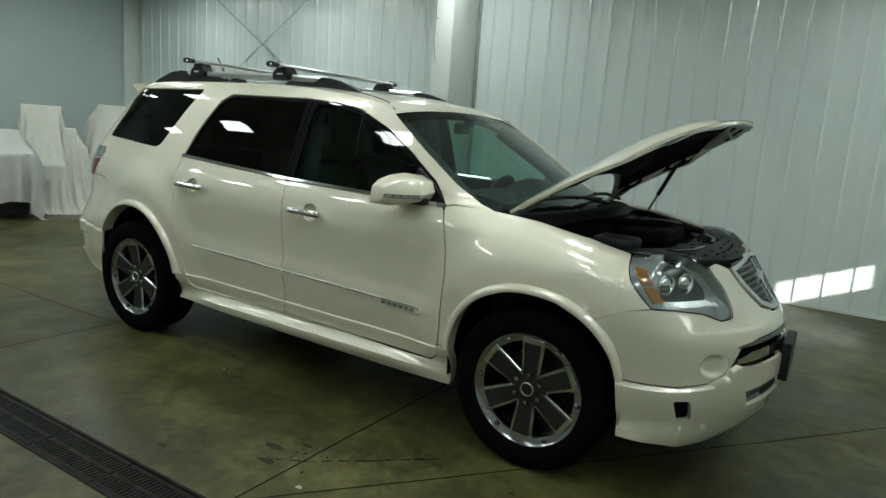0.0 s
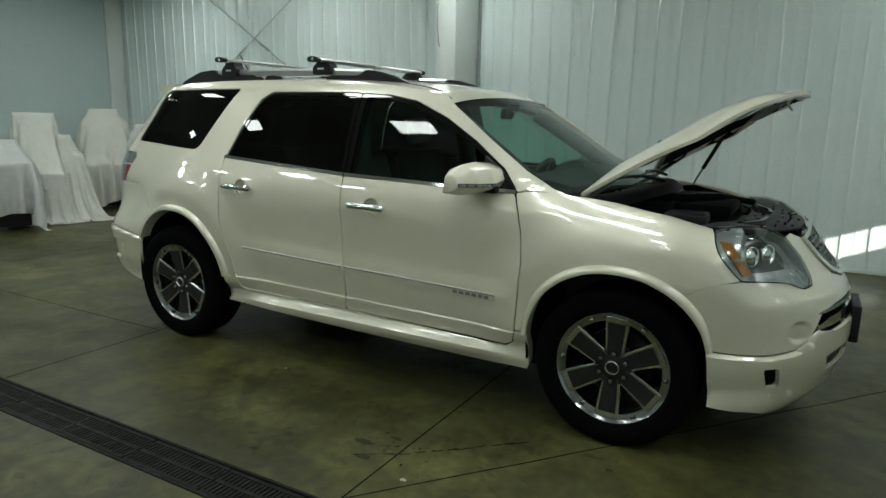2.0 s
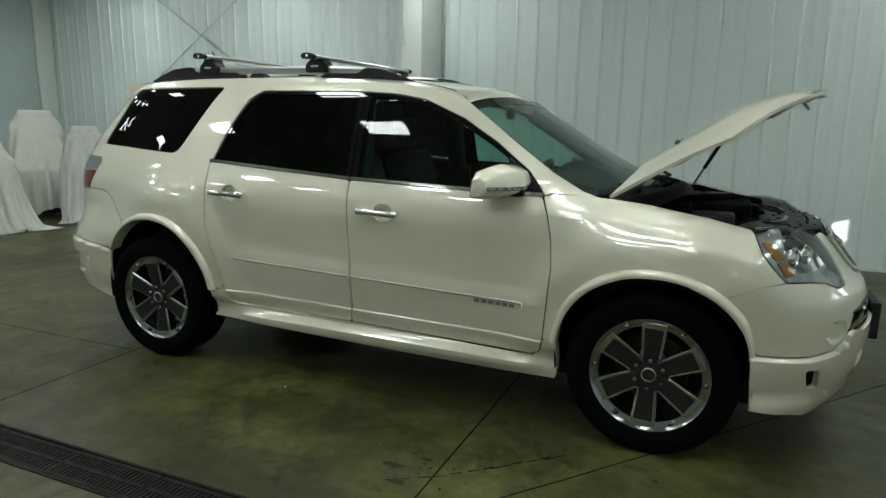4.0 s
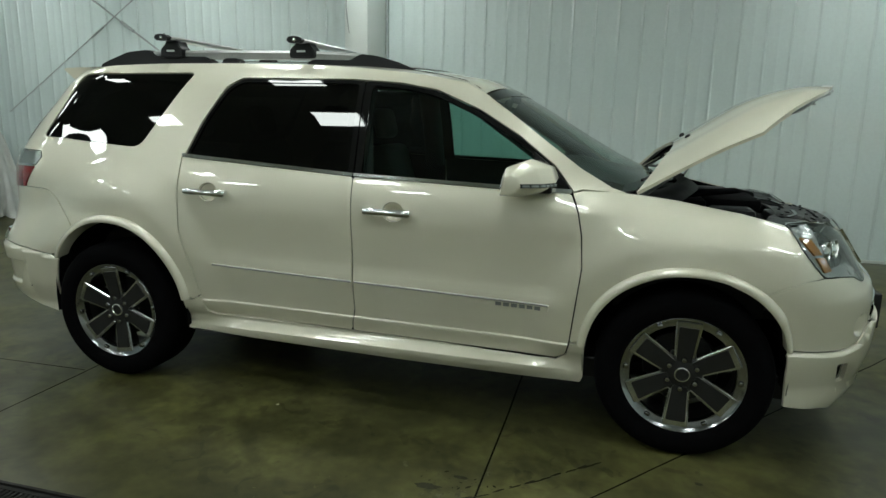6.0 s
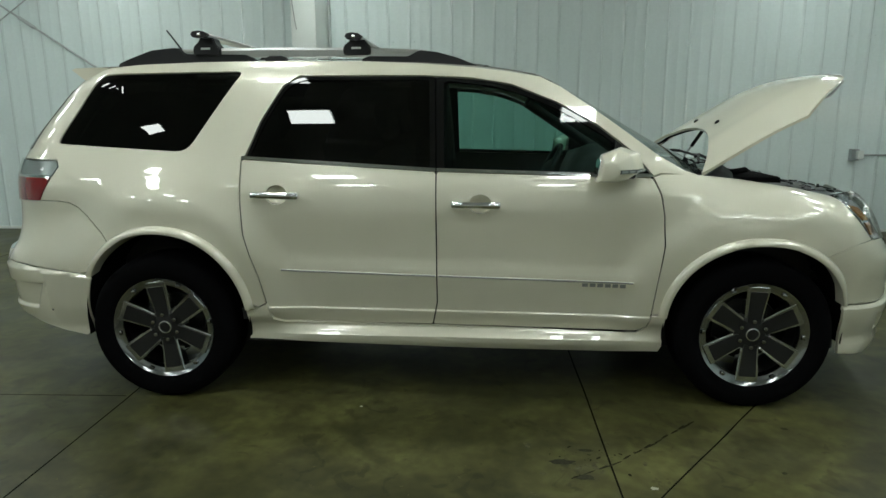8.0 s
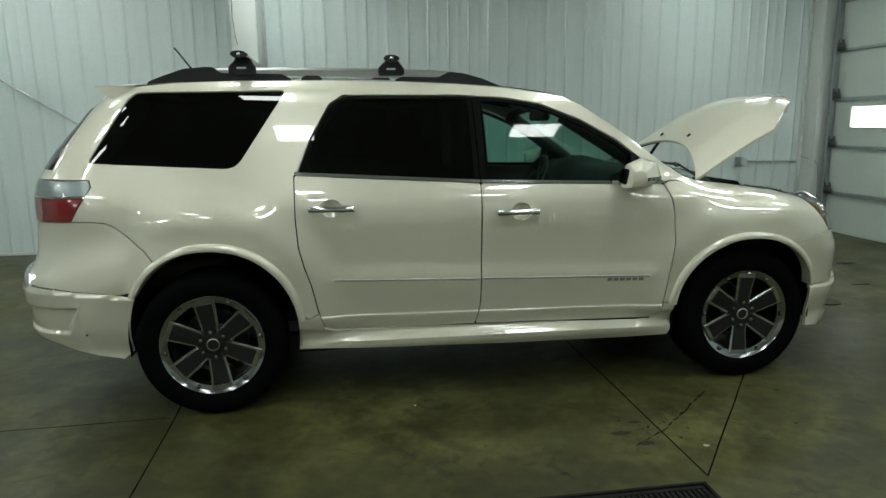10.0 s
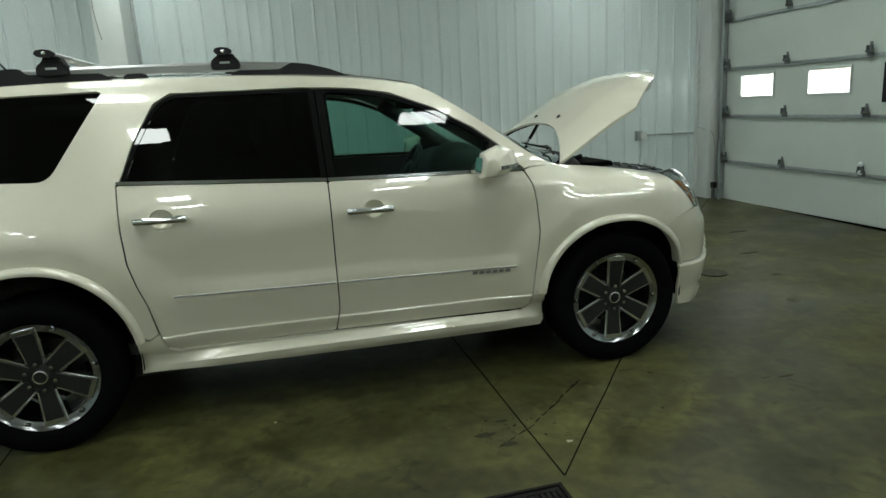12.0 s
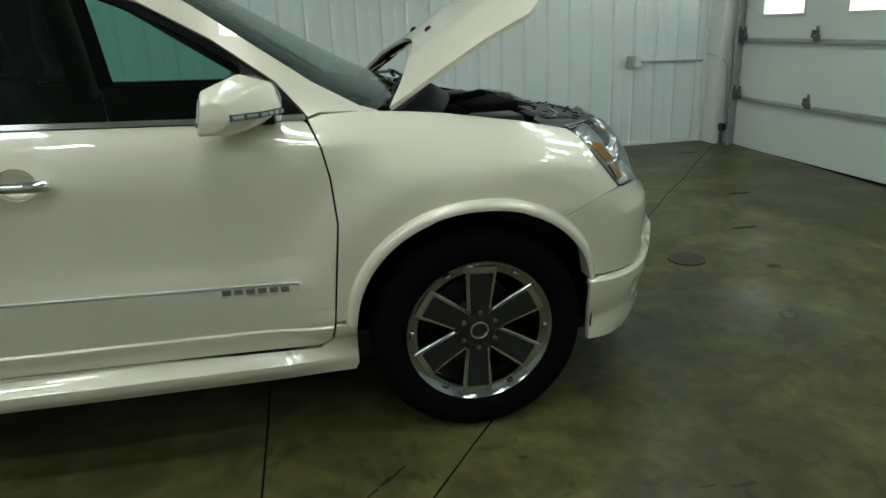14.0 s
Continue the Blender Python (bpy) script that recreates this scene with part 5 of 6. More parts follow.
part("engine_cover", thick(sheet(deck_at, 24, 24, 0, .72, lift=-.065), .02, -1), LINER, car, "matte black engine cover", 30)
part("radiator_cover", thick(sheet(deck_at, 12, 30, .72, 1.0, lift=-.011), .010, -1), COVER, car, "black plastic radiator cover with slots", 30)
for s_, c_, lx, ly in [(.93, -.62 + .155 * k, .005, .036) for k in range(9)] + [(.79, -.55 + .275 * k, .010, .022) for k in range(5)]:
    p = deck_at(s_, c_)
    part("cover_slot", boxed((p.x - lx, p.y - ly, p.z + .0005), (p.x + lx, p.y + ly, p.z + .0045), .0015), LINER, car, "black slot in the cover")
for s_, c_ in [(.89, -.50 + .25 * k) for k in range(5)] + [(.76, -.42 + .28 * k) for k in range(4)] + [(.97, -.34 + .34 * k) for k in range(3)]:
    q = deck_at(s_, c_)
    clip_bm = bmesh.new()
    bmesh.ops.create_cone(clip_bm, cap_ends=True, segments=12, radius1=.008, radius2=.006, depth=.007, matrix=Matrix.Translation(q + Vector((0, 0, .004))))
    part("cover_clip", clip_bm, SATIN, car, "round plastic clip", 40)
for c0_, c1_ in ((-.60, -.16), (.16, .60)):
    part("cover_rib", thick(sheet(deck_at, 4, 10, .815, .835, c0_, c1_, .005), .005, -1), SATIN, car, "raised glossy rib on the cover", 40)
for i, (x, y, z, sx, sy, sz) in enumerate(((2.95, .30, 1.085, .11, .15, .035), (2.98, -.28, 1.085, .13, .13, .03), (3.22, .42, 1.07, .10, .09, .035), (3.26, 0, 1.075, .14, .20, .03), (3.22, -.44, 1.06, .10, .08, .03), (3.50, .22, 1.025, .07, .16, .025), (3.50, -.22, 1.025, .07, .16, .025))):
    eb = boxed((x - sx, y - sy, z - sz), (x + sx, y + sy, z + sz), .018)
    part("engine_block", eb, (BLACK, LINER)[i % 2], car, "black engine-bay cover", 40)
for pts in ([(2.9, -.45, 1.10), (3.1, -.2, 1.13), (3.3, .1, 1.12), (3.45, .4, 1.07)], [(2.85, .5, 1.10), (3.1, .55, 1.12), (3.4, .5, 1.06)]):
    part("hose", tube(bmesh.new(), pts, .018, 8), RUBBER, car, "black rubber hose", True)
part("label_plate", boxed((3.55, -.12, 1.028), (3.64, -.02, 1.034), .001), PAINT, car, "pale sticker on the cover")

# ---- underside and wheel wells ----
ubm = bmesh.new()
box(ubm, (-.42, -.74, .255), (3.50, .74, .36), .01)
part("underbody", ubm, BLACK, car, "dark underbody")
for cx, top in (FRONT, REAR):
    for s in (-1, 1):
        wb = bmesh.new()
        rim_pts = arch(cx, top, 1.02, .35, 20)
        ya, yb = s * (.90), s * .48
        A = [wb.verts.new((x, ya, z)) for x, z in rim_pts]
        B = [wb.verts.new((x, yb, z)) for x, z in rim_pts]
        for i in range(len(A) - 1):
            wb.faces.new((A[i], A[i + 1], B[i + 1], B[i]))
        wb.faces.new(B)
        part("wheel_well", wb, LINER, car, "black wheel-well liner")

# ---- wheels ----
def wheel(x, y, side, turn):
    w = new("wheel")
    w.parent = car
    w.matrix_basis = Matrix.Translation((x, y, .385)) @ Matrix.Diagonal((1, -side, 1, 1)) @ Matrix.Rotation(radians(turn), 4, "Y")
    w.empty_display_size = .1
    tagged(w, "dark grey six-spoke alloy wheel with polished edges")
    for nm, me, lab in WHEEL_PARTS:
        ob = new(nm, me)
        ob.parent = w
        tagged(ob, lab)
    for k in range(6):
        for nm, me, lab in SPOKE_PARTS:
            ob = new(nm, me)
            ob.parent, ob.matrix_basis = w, Matrix.Rotation(math.pi * k / 3, 4, "Y")
            tagged(ob, lab)


def sm(name, bm, mt, ang=40):
    bmesh.ops.recalc_face_normals(bm, faces=bm.faces)
    return mesh_of(name, bm, mt, ang)


# y is outward; hub face at 0
tyre = lathe(bmesh.new(), [(.268, .02), (.282, .032), (.30, .036), (.325, .040), (.352, .036), (.372, .022), (.384, -.002), (.386, -.03), (.387, -.12), (.387, -.17), (.384, -.20), (.372, -.222), (.33, -.235), (.268, -.22)], 64)
lip = lathe(bmesh.new(), [(.226, -.034), (.2265, -.004), (.229, .001), (.242, .0035), (.258, .011), (.265, .016), (.269, .0195), (.271, .017), (.271, .012), (.262, .004), (.255, -.02), (.250, -.20)], 64)
barrel = lathe(bmesh.new(), [(.250, -.02), (.246, -.05), (.236, -.10), (.235, -.21)], 48)
disc = lathe(bmesh.new(), [(.02, -.105), (.165, -.105), (.168, -.115), (.165, -.13), (.02, -.13)], 48)
hub = lathe(bmesh.new(), [(.036, .0), (.06, -.002), (.088, -.012), (.098, -.028), (.098, -.07), (.0005, -.07)], 48)
cap = lathe(bmesh.new(), [(.0005, .006), (.024, .005), (.026, .003)], 32)
ring = lathe(bmesh.new(), [(.026, .003), (.029, .009), (.034, .008), (.037, .0), (.036, -.01)], 32)


def lug():
    bm = bmesh.new()
    lathe(bm, [(.0005, .014), (.010, .013), (.0135, .007), (.0145, -.012)], 10)
    lathe(bm, [(.0125, -.004), (.017, -.0035), (.018, -.012)], 14)
    return bm


spoke = prism(bmesh.new(), [(-.043, .075), (.043, .075), (.050, .15), (.057, .236), (.060, .25), (-.060, .25), (-.057, .236), (-.050, .15)], -.05, -.004)
for v in spoke.verts:
    r = v.co.z
    if v.co.y > -.02:
        v.co.y = -.006 + .018 * ((r - .075) / .175) ** 1.5
    else:
        v.co.y = -.055 + .02 * (r - .075)
bmesh.ops.bevel(spoke, geom=[e for e in spoke.edges if all(v.co.y > -.03 for v in e.verts)], offset=.006, segments=3, affect="EDGES")
inlay = prism(bmesh.new(), fillet([(-.032, .058), (.032, .058), (.038, .15), (.0425, .221), (-.0425, .221), (-.038, .15)], [.004, .004, .01, .008, .008, .01], 3), -.01, .0)
for v in inlay.verts:
    r = v.co.z
    top_ = -.006 + .018 * (max(r - .075, 0) / .175) ** 1.5
    v.co.y = top_ + (.0045 if v.co.y > -.005 else -.01)
notch = bmesh.new()
box(notch, (-.012, -.015, .236), (.012, .016, .252), .004)
bmesh.ops.rotate(notch, verts=notch.verts, matrix=Matrix.Rotation(radians(30), 3, "Y"))
WHEEL_PARTS = [("tyre", sm("tyre", tyre, RUBBER), "black low-profile tyre"), ("rim", sm("rim", lip, RIM_CHROME), "polished rim edge"), ("barrel", sm("barrel", barrel, GREY_RIM), "dark barrel"),
               ("brake_disc", sm("brake_disc", disc, GREY_RIM), "steel brake disc"), ("hub", sm("hub", hub, GREY_RIM), ""), ("centre_cap", sm("centre_cap", cap, GREY_RIM), "dark centre cap"), ("cap_ring", sm("cap_ring", ring, CHROME), "chrome cap ring")]
lug_bm = lug()
bmesh.ops.translate(lug_bm, verts=lug_bm.verts, vec=(0, -.004, .068))
SPOKE_PARTS = [("spoke", sm("spoke", spoke, SPOKE_EDGE), "polished spoke"), ("spoke_inlay", sm("spoke_inlay", inlay, GREY_RIM), "dark grey spoke face"), ("lug_nut", sm("lug_nut", lug_bm, RIM_CHROME), "chrome lug nut"), ("rim_notch", sm("rim_notch", notch, RIM_CHROME), "polished rim tab")]
for x, turn in ((3.02, 3), (0.0, -8)):
    for side in (1, -1):
        wheel(x, -.90 * side, side, turn * side)

# ---- mirrors ----
for side in (1, -1):
    mb = bmesh.new()
    # cross-sections outward from the door: rear rim, crown, nose and belly
    secs = [(-.87, [(2.28, 1.20), (2.29, 1.285), (2.34, 1.312), (2.405, 1.285), (2.425, 1.235), (2.40, 1.195), (2.34, 1.182)]),
            (-.985, [(2.192, 1.164), (2.215, 1.285), (2.31, 1.322), (2.398, 1.293), (2.423, 1.218), (2.36, 1.176), (2.30, 1.163)]),
            (-1.06, [(2.188, 1.163), (2.212, 1.284), (2.285, 1.312), (2.345, 1.288), (2.375, 1.215), (2.33, 1.175), (2.28, 1.162)]),
            (-1.112, [(2.20, 1.174), (2.215, 1.252), (2.245, 1.262), (2.272, 1.25), (2.29, 1.212), (2.265, 1.184), (2.24, 1.175)])]
    rings = [[mb.verts.new((x, y, z)) for x, z in pts] for y, pts in secs]
    for a, b in zip(rings, rings[1:]):
        for j in range(7):
            mb.faces.new((a[j], a[(j + 1) % 7], b[(j + 1) % 7], b[j]))
    mb.faces.new(rings[0]), mb.faces.new(rings[-1])
    bmesh.ops.recalc_face_normals(mb, faces=mb.faces)
    bmesh.ops.bevel(mb, geom=mb.edges[:], offset=.007, segments=2, affect="EDGES", profile=.5)
    arm = bmesh.new()
    box(arm, (2.26, -.93, 1.165), (2.40, -.80, 1.205), .012)
    sail = prism(bmesh.new(), [(2.30, 1.20), (2.485, 1.178), (2.40, 1.275), (2.31, 1.345)], -.868, -.842)
    gl = prism(bmesh.new(), fillet([(-.052, -.042), (.052, -.042), (.052, .042), (-.052, .042)], .02), -.003, .003, Matrix.Translation((2.200, -1.015, 1.224)) @ pose(0, 0, 0, 0, 11, 0) @ pose(0, 0, 0, 0, 0, 90))
    sig = bmesh.new()
    front_y, front_x = [-1.112, -1.06, -.985, -.87], [2.290, 2.375, 2.423, 2.425]
    for k in range(6):
        y0_, y1_ = -1.110 + k * .022, -1.110 + k * .022 + .018
        p0, p1 = Vector((float(np.interp(y0_, front_y, front_x)), y0_, 1.212)), Vector((float(np.interp(y1_, front_y, front_x)), y1_, 1.212))
        d = (p1 - p0).normalized()
        mt = Matrix.Translation((p0 + p1) / 2 - Vector((d.y, -d.x, 0)) * 0) @ Matrix.Rotation(math.atan2(d.y, d.x), 4, "Z")
        box(sig, (-(p1 - p0).length / 2, -.006, -.005), ((p1 - p0).length / 2, .006, .006), .002, mt)
    sig_back = bmesh.new()
    strip_pts = [Vector((float(np.interp(-1.112 + .0264 * k, front_y, front_x)), -1.112 + .0264 * k, 1.213)) for k in range(6)]
    rows_ = [[sig_back.verts.new(p + Vector((o, -o * .6, h))) for o, h in ((-.012, -.009), (.002, -.008), (.002, .009), (-.012, .010))] for p in strip_pts]
    for p_, q_ in zip(rows_, rows_[1:]):
        for j in range(4):
            sig_back.faces.new((p_[j], p_[(j + 1) % 4], q_[(j + 1) % 4], q_[j]))
    sig_back.faces.new(rows_[0]), sig_back.faces.new(rows_[-1])
    for bm in (mb, arm, sail, gl, sig, sig_back):
        bmesh.ops.recalc_face_normals(bm, faces=bm.faces)
        if side < 0:
            bmesh.ops.scale(bm, vec=(1, -1, 1), verts=bm.verts)
            bmesh.ops.reverse_faces(bm, faces=bm.faces)
    mir = part("door_mirror", mb, PAINT, car, "pearl-white door mirror with turn-signal strip", 30)
    part("arm", arm, BLACK, mir, "black mirror arm", 40)
    part("sail", sail, BLACK, mir, "black mirror base")
    part("mirror_glass", gl, CHROME, mir, "mirror glass")
    part("signal_bezel", sig_back, MASK, mir, "dark strip round the turn signal", 30)
    part("turn_signal", sig, REFLECTOR, mir, "clear turn-signal lenses", 40)

# ---- roof rails and bars ----
RAIL_Y = .505


def rail_z(x):
    return float(roof_at((x + .5) / 2.55, .80).z)


for side in (1, -1):
    y = -RAIL_Y * side
    rl = bmesh.new()
    xs = [-.05 + 1.42 * i / 24 for i in range(25)]
    rows_ = []
    for x in xs:
        z = rail_z(x) + .036
        rows_.append([rl.verts.new((x, y + a, z + b)) for a, b in ((-.018, -.022), (-.022, .012), (-.012, .026), (.012, .026), (.022, .012), (.018, -.022))])
    for a, b in zip(rows_, rows_[1:]):
        for j in range(6):
            rl.faces.new((a[j], a[(j + 1) % 6], b[(j + 1) % 6], b[j]))
    bmesh.ops.recalc_face_normals(rl, faces=rl.faces)
    rail = part("roof_rail", rl, SILVER, car, "silver roof rail with black feet", 40)
    for pts in ([(-.31, .0), (-.25, .022), (-.12, .062), (.0, .070), (.04, .066), (.07, .036), (.40, .026), (.45, .0)], [(.50, .0), (.52, .018), (.60, .018), (.62, 0)], [(1.02, .0), (1.06, .018), (1.27, .024), (1.33, .058), (1.42, .055), (1.53, .034), (1.64, .0)]):
        fb_ = bmesh.new()
        tops = [(x, rail_z(x) + h) for x, h in pts]
        bots = [(x, rail_z(x) - .03) for x, _ in pts[::-1]]
        prism(fb_, tops + bots, y - .030, y + .030)
        bmesh.ops.bevel(fb_, geom=fb_.edges[:], offset=.006, segments=2, affect="EDGES")
        part("rail_foot", fb_, BLACK, rail, "black plastic rail foot", 40)
for bx, zt in ((.19, 1.888), (1.0, 1.868)):
    bar = bmesh.new()
    sec = [(-.038, .0), (-.03, .011), (-.005, .016), (.02, .013), (.038, .003), (.034, -.008), (0, -.012), (-.03, -.009)]
    A = [bar.verts.new((bx + a, -.60, zt + b)) for a, b in sec]
    B = [bar.verts.new((bx + a, .60, zt + b)) for a, b in sec]
    for j in range(len(sec)):
        bar.faces.new((A[j], A[(j + 1) % 8], B[(j + 1) % 8], B[j]))
    bmesh.ops.recalc_face_normals(bar, faces=bar.faces)
    rb2 = part("roof_bar", bar, SILVER, car, "silver aero roof bar", 40)
    for s in (-1, 1):
        eb = bmesh.new()
        prism(eb, fillet([(bx - .045, zt), (bx - .034, zt + .016), (bx - .004, zt + .020), (bx + .026, zt + .016), (bx + .046, zt + .002), (bx + .03, zt - .015), (bx - .03, zt - .015)], .006), s * .597, s * .632)
        part("end_cap", eb, BLACK, rb2, "black end cap")
        lk = bmesh.new()
        lathe(lk, [(.0005, .003), (.009, .002), (.010, 0), (.010, -.01)], 14)
        bmesh.ops.transform(lk, matrix=Matrix.Translation((bx, s * .633, zt)) @ (Matrix.Rotation(math.pi, 4, "Z") if s < 0 else Matrix()), verts=lk.verts)
        part("lock", lk, CHROME, rb2, "bright lock plug", True)
        ft = bmesh.new()
        zb = rail_z(bx) + .022
        prism(ft, fillet([(bx - .07, zb), (bx + .075, zb), (bx + .075, zb + .04), (bx + .05, zb + .065), (bx + .045, zt - .008), (bx - .03, zt - .008), (bx - .035, zb + .072), (bx - .07, zb + .045)], .014, 3), s * .465, s * .555)
        bmesh.ops.bevel(ft, geom=ft.edges[:], offset=.006, segments=2, affect="EDGES")
        part("clamp_foot", ft, BLACK, rb2, "black clamp foot", 40)
        part("foot_label", boxed((bx - .025, s * .556 - .001, zb + .030), (bx + .025, s * .556 + .001, zb + .040)), TRIM, rb2, "small white maker's strip")
ant = bmesh.new()
tube(ant, [(-.125, 0, 1.772), (-.20, 0, 1.884), (-.277, 0, 1.988)], .007, 8, [1.6, .8, .7])
bmesh.ops.create_uvsphere(ant, u_segments=14, v_segments=8, radius=1, matrix=Matrix.LocRotScale((-.115, 0, 1.776), None, (.05, .028, .014)))
part("antenna", ant, BLACK, car, "short black whip aerial", 40)

# ---- cabin ----
def seat(x, y, wide=.50, rest=True, h=1.0):
    s = new("seat")
    s.parent = car
    s.location = (x, y, 0)
    tagged(s, "grey-brown leather seat")
    def add(nm, bm):
        ob = new(nm, mesh_of(nm, bm, SEAT, 50))
        ob.parent = s
    add("cushion", boxed((-.28, -wide / 2, .62), (.26, wide / 2, .80), .06))
    add("backrest", box(bmesh.new(), (-.09, -wide / 2, 0), (.07, wide / 2, .60 * h), .06, pose(-.24, 0, .72, 0, -16, 0)))
    if rest:
        add("headrest", box(bmesh.new(), (-.05, -.13, .64 * h), (.05, .13, .84 * h), .045, pose(-.24, 0, .72, 0, -14, 0)))


for x, y, w in ((1.55, -.38, .52), (1.55, .38, .52), (.62, -.38, .52), (.62, .38, .52)):
    seat(x, y, w)
seat(-.22, 0, 1.15, False, .9)
floor_bm2 = bmesh.new()
box(floor_bm2, (-.75, -.80, .40), (2.55, .80, .46))
part("cabin_floor", floor_bm2, INTERIOR, car, "dark carpet")


def dash_at(s, c):
    x = 2.70 - .52 * s
    z = 1.15 + .035 * math.sin(math.pi * s) - .30 * step(.72, 1.0, s) + .045 * math.exp(-((c - .45) / .2) ** 2) * step(.3, .6, s)
    return Vector((x + .12 * (1 - c * c) * (1 - s), (.69 - .03 * s) * c, z))


part("dashboard", thick(sheet(dash_at, 16, 22), .05, -1), INTERIOR, car, "dark grey dashboard", 50)
cs = boxed((1.35, -.12, .5), (2.25, .12, .92), .04)
part("centre_console", cs, INTERIOR, car, "dark centre console", 40)
for k in range(3):
    part("dash_vent", boxed((2.178, -.10 + k * .08, 1.0), (2.192, -.04 + k * .08, 1.07), .004), SILVER, car, "silver dash trim")
st = bmesh.new()
wheel_pts = [(.185 * math.cos(2 * math.pi * i / 36), .185 * math.sin(2 * math.pi * i / 36), 0) for i in range(37)]
tube(st, wheel_pts, .017, 8)
box(st, (-.17, -.02, -.015), (.17, .02, .0), .008)
bmesh.ops.create_uvsphere(st, u_segments=16, v_segments=8, radius=1, matrix=Matrix.Diagonal((.075, .07, .03, 1)))
bmesh.ops.transform(st, matrix=Matrix.Translation((2.10, .38, 1.10)) @ pose(0, 0, 0, 0, -62, 0), verts=st.verts)
part("steering_wheel", st, BLACK, car, "black steering wheel", 50)
rm = bmesh.new()
box(rm, (-.02, -.12, -.035), (.02, .12, .035), .018)
box(rm, (.01, -.015, .02), (.07, .015, .08), .006)
bmesh.ops.transform(rm, matrix=pose(2.03, .0, 1.56, 0, 8, 12), verts=rm.verts)
part("rear_view_mirror", rm, BLACK, car, "black rear-view mirror", 40)
for s in (-1, 1):
    # inner pillars
    pl = tube(bmesh.new(), [(1.40, s * .70, 1.15), (1.38, s * .66, 1.45), (1.36, s * .60, 1.68)], .07, 8)
    part("pillar_trim", pl, INTERIOR, car, "dark pillar lining", 50)
    pl = tube(bmesh.new(), [(2.56, s * .73, 1.17), (2.30, s * .69, 1.35), (1.98, s * .62, 1.56)], .05, 8)
    part("pillar_trim", pl, INTERIOR, car, "dark pillar lining", 50)

# ---- covered chairs by the wall ----
def hung_sheet(wide, deep, high, blocks, seed, n=58, steps=200, off=(0, 0), turn=0.0):
    """A cloth of wide x deep metres, let fall from a height over solid blocks (lo, hi) until it rests, with its folds."""
    rng = np.random.RandomState(seed)
    m = max(int(n * deep / wide), 12)
    gx, gy = np.meshgrid(np.linspace(-wide / 2, wide / 2, n), np.linspace(-deep / 2, deep / 2, m), indexing="ij")
    ct, st_ = math.cos(turn), math.sin(turn)
    p = np.stack([.78 * (gx * ct - gy * st_) + off[0], .78 * (gx * st_ + gy * ct) + off[1], np.full_like(gx, high)], -1) + rng.uniform(-.006, .006, (n, m, 3))
    for _ in range(9):
        wave, ph = rng.uniform(-14, 14, 2), rng.uniform(0, 6.3)
        p[..., 2] += .012 * np.sin(gx * wave[0] + gy * wave[1] + ph)
    old = p.copy()
    step_x, step_y = wide / (n - 1), deep / (m - 1)
    links_ = []
    for di, dj, rest, stiff in ((1, 0, step_x, 1.0), (0, 1, step_y, 1.0), (1, 1, math.hypot(step_x, step_y), .45), (1, -1, math.hypot(step_x, step_y), .45), (2, 0, 2 * step_x, .10), (0, 2, 2 * step_y, .10)):
        for half in (0, 1):
            if di:
                i = np.arange(half * di, n - di, 2 * di)
                if di == 2:
                    i = np.concatenate([i, i + 1])
                    i = i[i < n - di]
                j = np.arange(max(0, -dj), m - max(0, dj))
            else:
                i = np.arange(n)
                j = np.arange(half * dj, m - dj, 2 * dj)
                if dj == 2:
                    j = np.concatenate([j, j + 1])
                    j = j[j < m - dj]
            a_, b_ = np.ix_(i, j), np.ix_(i + di, j + dj)
            links_.append((a_, b_, rest, stiff))
    for k in range(steps):
        v = (p - old) * .965
        old = p.copy()
        p = p + v
        p[..., 2] -= 9.8 * .012 ** 2
        for turn_ in range(6):
            for a_, b_, rest, stiff in links_:
                pa, pb = p[a_], p[b_]
                d = pb - pa
                ln = np.sqrt((d * d).sum(-1, keepdims=True)) + 1e-9
                c_ = d * (.5 * stiff * (ln - rest) / ln)
                p[a_] = pa + c_
                p[b_] = pb - c_
            if turn_ % 2 == 0:
                continue
            for lo, hi in blocks:
                lo_, hi_ = np.array(lo) - .022, np.array(hi) + .022
                inside = ((p > lo_) & (p < hi_)).all(-1)
                if inside.any():
                    q, q0 = p[inside], old[inside]
                    gaps = np.concatenate([q - lo_, hi_ - q], 1)
                    gaps[:, 2] = 9
                    gaps[q0[:, 2] > hi_[2] - .012, 5] = -9
                    w = gaps.argmin(1)
                    q = q0 + (q - q0) * .3
                    ax = w % 3
                    rows_ = np.arange(len(q))
                    q[rows_, ax] = np.where(w < 3, lo_[ax], hi_[ax])
                    p[inside] = q
            low = p[..., 2] < .008
            p[low, 2] = .008
            p[low, :2] = old[low, :2] + (p[low, :2] - old[low, :2]) * .3
    bm = bmesh.new()
    g = [[bm.verts.new(p[i, j]) for j in range(m)] for i in range(n)]
    for i in range(n - 1):
        for j in range(m - 1):
            bm.faces.new((g[i][j], g[i + 1][j], g[i + 1][j + 1], g[i][j + 1]))
    bm.normal_update()
    bmesh.ops.smooth_vert(bm, verts=bm.verts, factor=.18, use_axis_x=True, use_axis_y=True, use_axis_z=True)
    if sum(f.normal.z for f in bm.faces) < 0:
        bmesh.ops.reverse_faces(bm, faces=bm.faces)
    return bm


def covered(label, x, y, turn):
    return thing("covered_chair", label, "covered chair", pose(x, y, floor_height(x, y), 0, 0, turn), "covered chairs")


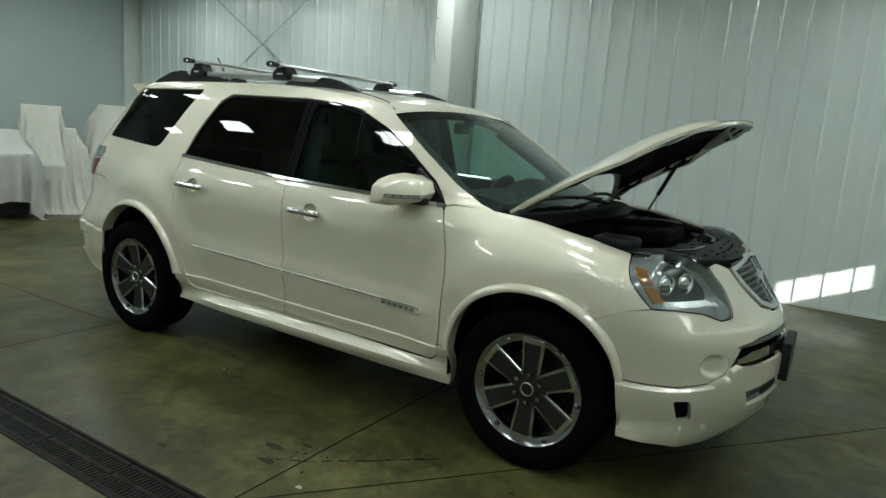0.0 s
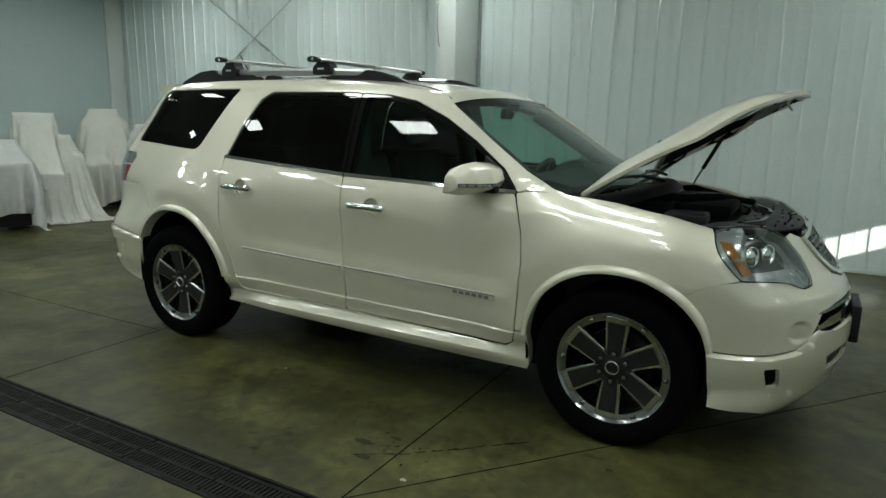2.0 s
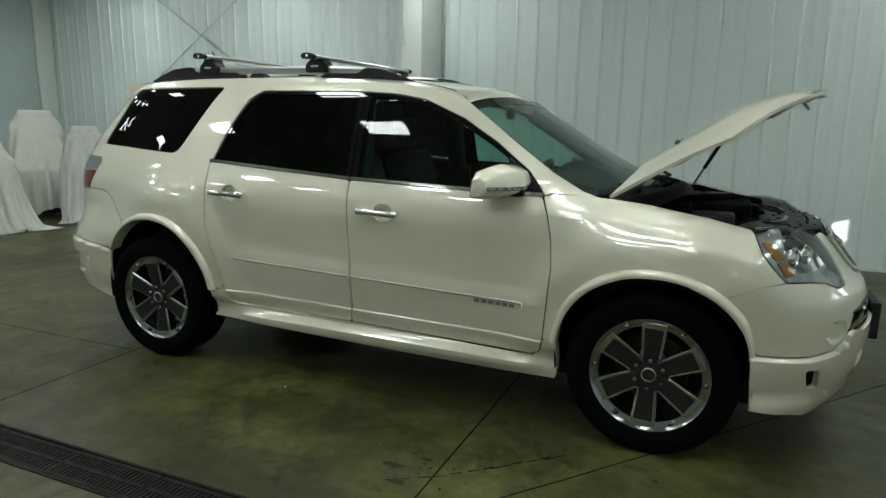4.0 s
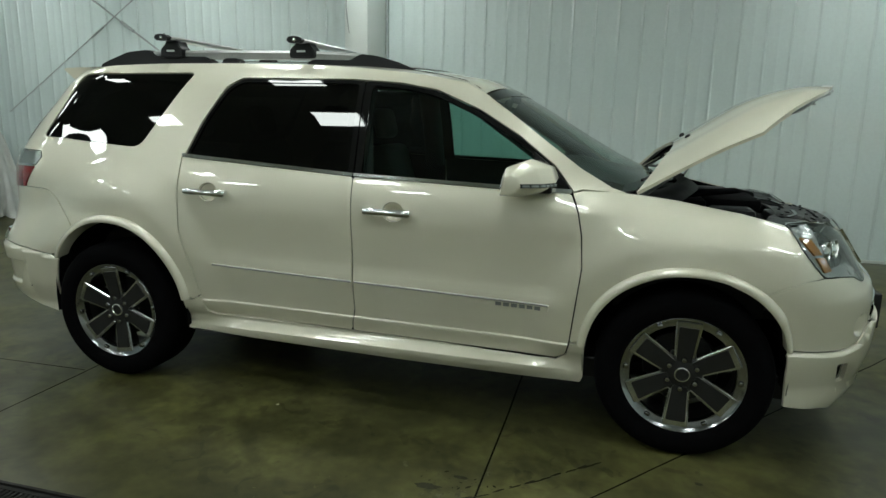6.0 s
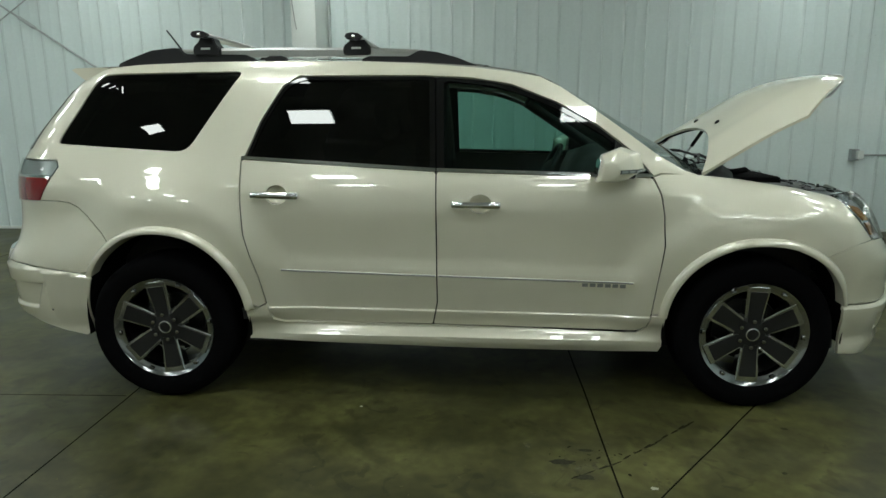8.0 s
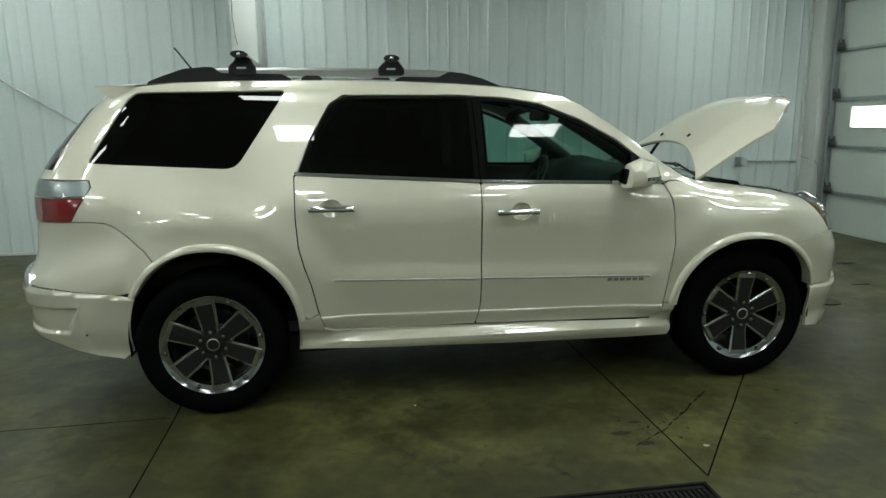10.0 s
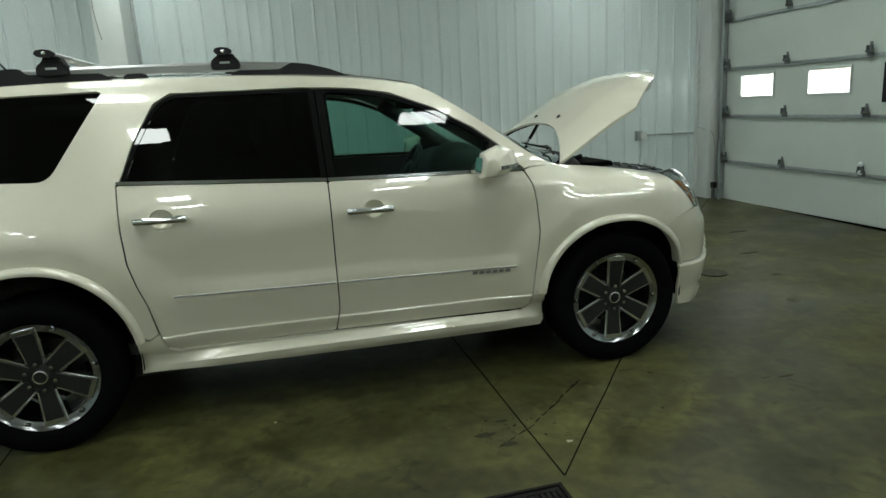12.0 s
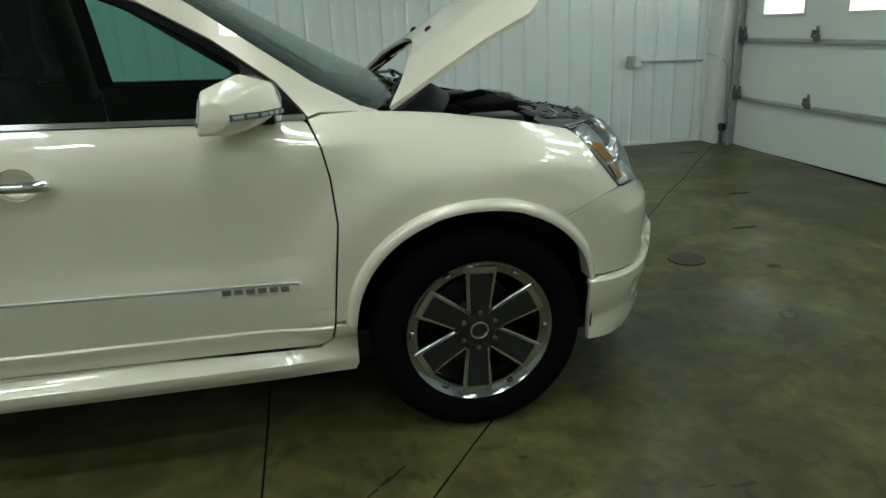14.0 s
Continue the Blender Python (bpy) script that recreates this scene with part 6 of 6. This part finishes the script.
def chair_frame(ob, blocks):
    """The dark chair under the sheet, of which only the feet and the shade show."""
    for lo, hi in blocks:
        part("frame", boxed([v + .02 for v in lo], [v - .02 for v in hi], .02), BLACK, ob, "dark chair frame under the sheet", 40)


SHEET_GREY = material("grey_white_dust_sheet", (.47, .48, .46), 0.85, 0, 0.08, 4, 11, 0.025)
# local x runs to the right as seen from the walkway, local y away from it
CHAIRS = [
    ("low armchair under a creased white dust sheet hanging to the floor", -5.22, .92, 62, SHEET_GREY, "creased grey-white sheet",
     [((-.72, -.20, .50), (.06, .42, .86)), ((-.60, .20, .80), (-.10, .42, 1.14)), ((-.70, -.15, .04), (.02, .38, .48))], (1.95, 2.0, 1.30, 11, (-.36, .12), .12)),
    ("tall-backed chair under a white dust sheet", -6.05, 1.28, 62, CLOTH, "smooth cream back cover",
     [((-.02, .14, .50), (.46, .26, 1.49)), ((-.02, -.34, .40), (.50, .20, .66)), ((.04, -.28, .03), (.44, .16, .40))], (1.15, 2.35, 1.60, 23, (.22, -.06), .04)),
    ("slim stand under a long hanging white sheet", -5.82, 1.86, 62, CLOTH, "pleated white sheet",
     [((-.13, -.05, .90), (.02, .08, 1.17)), ((-.12, -.12, .55), (.16, .12, .90)), ((-.10, -.10, .03), (.12, .10, .55))], (1.15, 2.1, 1.30, 37, (.02, -.04), .10)),
    ("rounded armchair under a cream dust sheet", -6.36, 2.36, 61, CLOTH, "cream draped sheet",
     [((.18, .06, .50), (.58, .24, 1.55)), ((.06, .02, .50), (.70, .24, 1.36)), ((.02, -.30, .50), (.74, .10, .72)), ((.10, -.22, .03), (.62, .16, .50))], (1.80, 2.3, 1.68, 41, (.38, .0), .12)),
    ("low rounded armchair under a long white dust sheet", -5.52, 2.72, 53, SHEET_GREY, "pleated grey-white sheet",
     [((.04, .12, .60), (.34, .34, 1.32)), ((-.04, .08, .50), (.42, .36, 1.20)), ((-.02, -.08, .40), (.42, .30, .74)), ((.04, -.02, .03), (.36, .26, .40))], (1.75, 2.3, 1.44, 53, (.18, .16), .25)),
]
for label, x, y, turn, cloth, cloth_label, blocks, (wide, deep, high, seed, off, skew) in CHAIRS:
    ob = covered(label, x, y, turn)
    chair_frame(ob, blocks)
    part("sheet", hung_sheet(wide, deep, high, blocks, seed, off=off, turn=skew), cloth, ob, cloth_label, 75)
bx = thing("dark_box", "black low box on the floor behind the covered chairs", "box")
part("body", boxed((-6.75, 1.5, .02), (-6.35, 1.85, .30), .02), BLACK, bx)
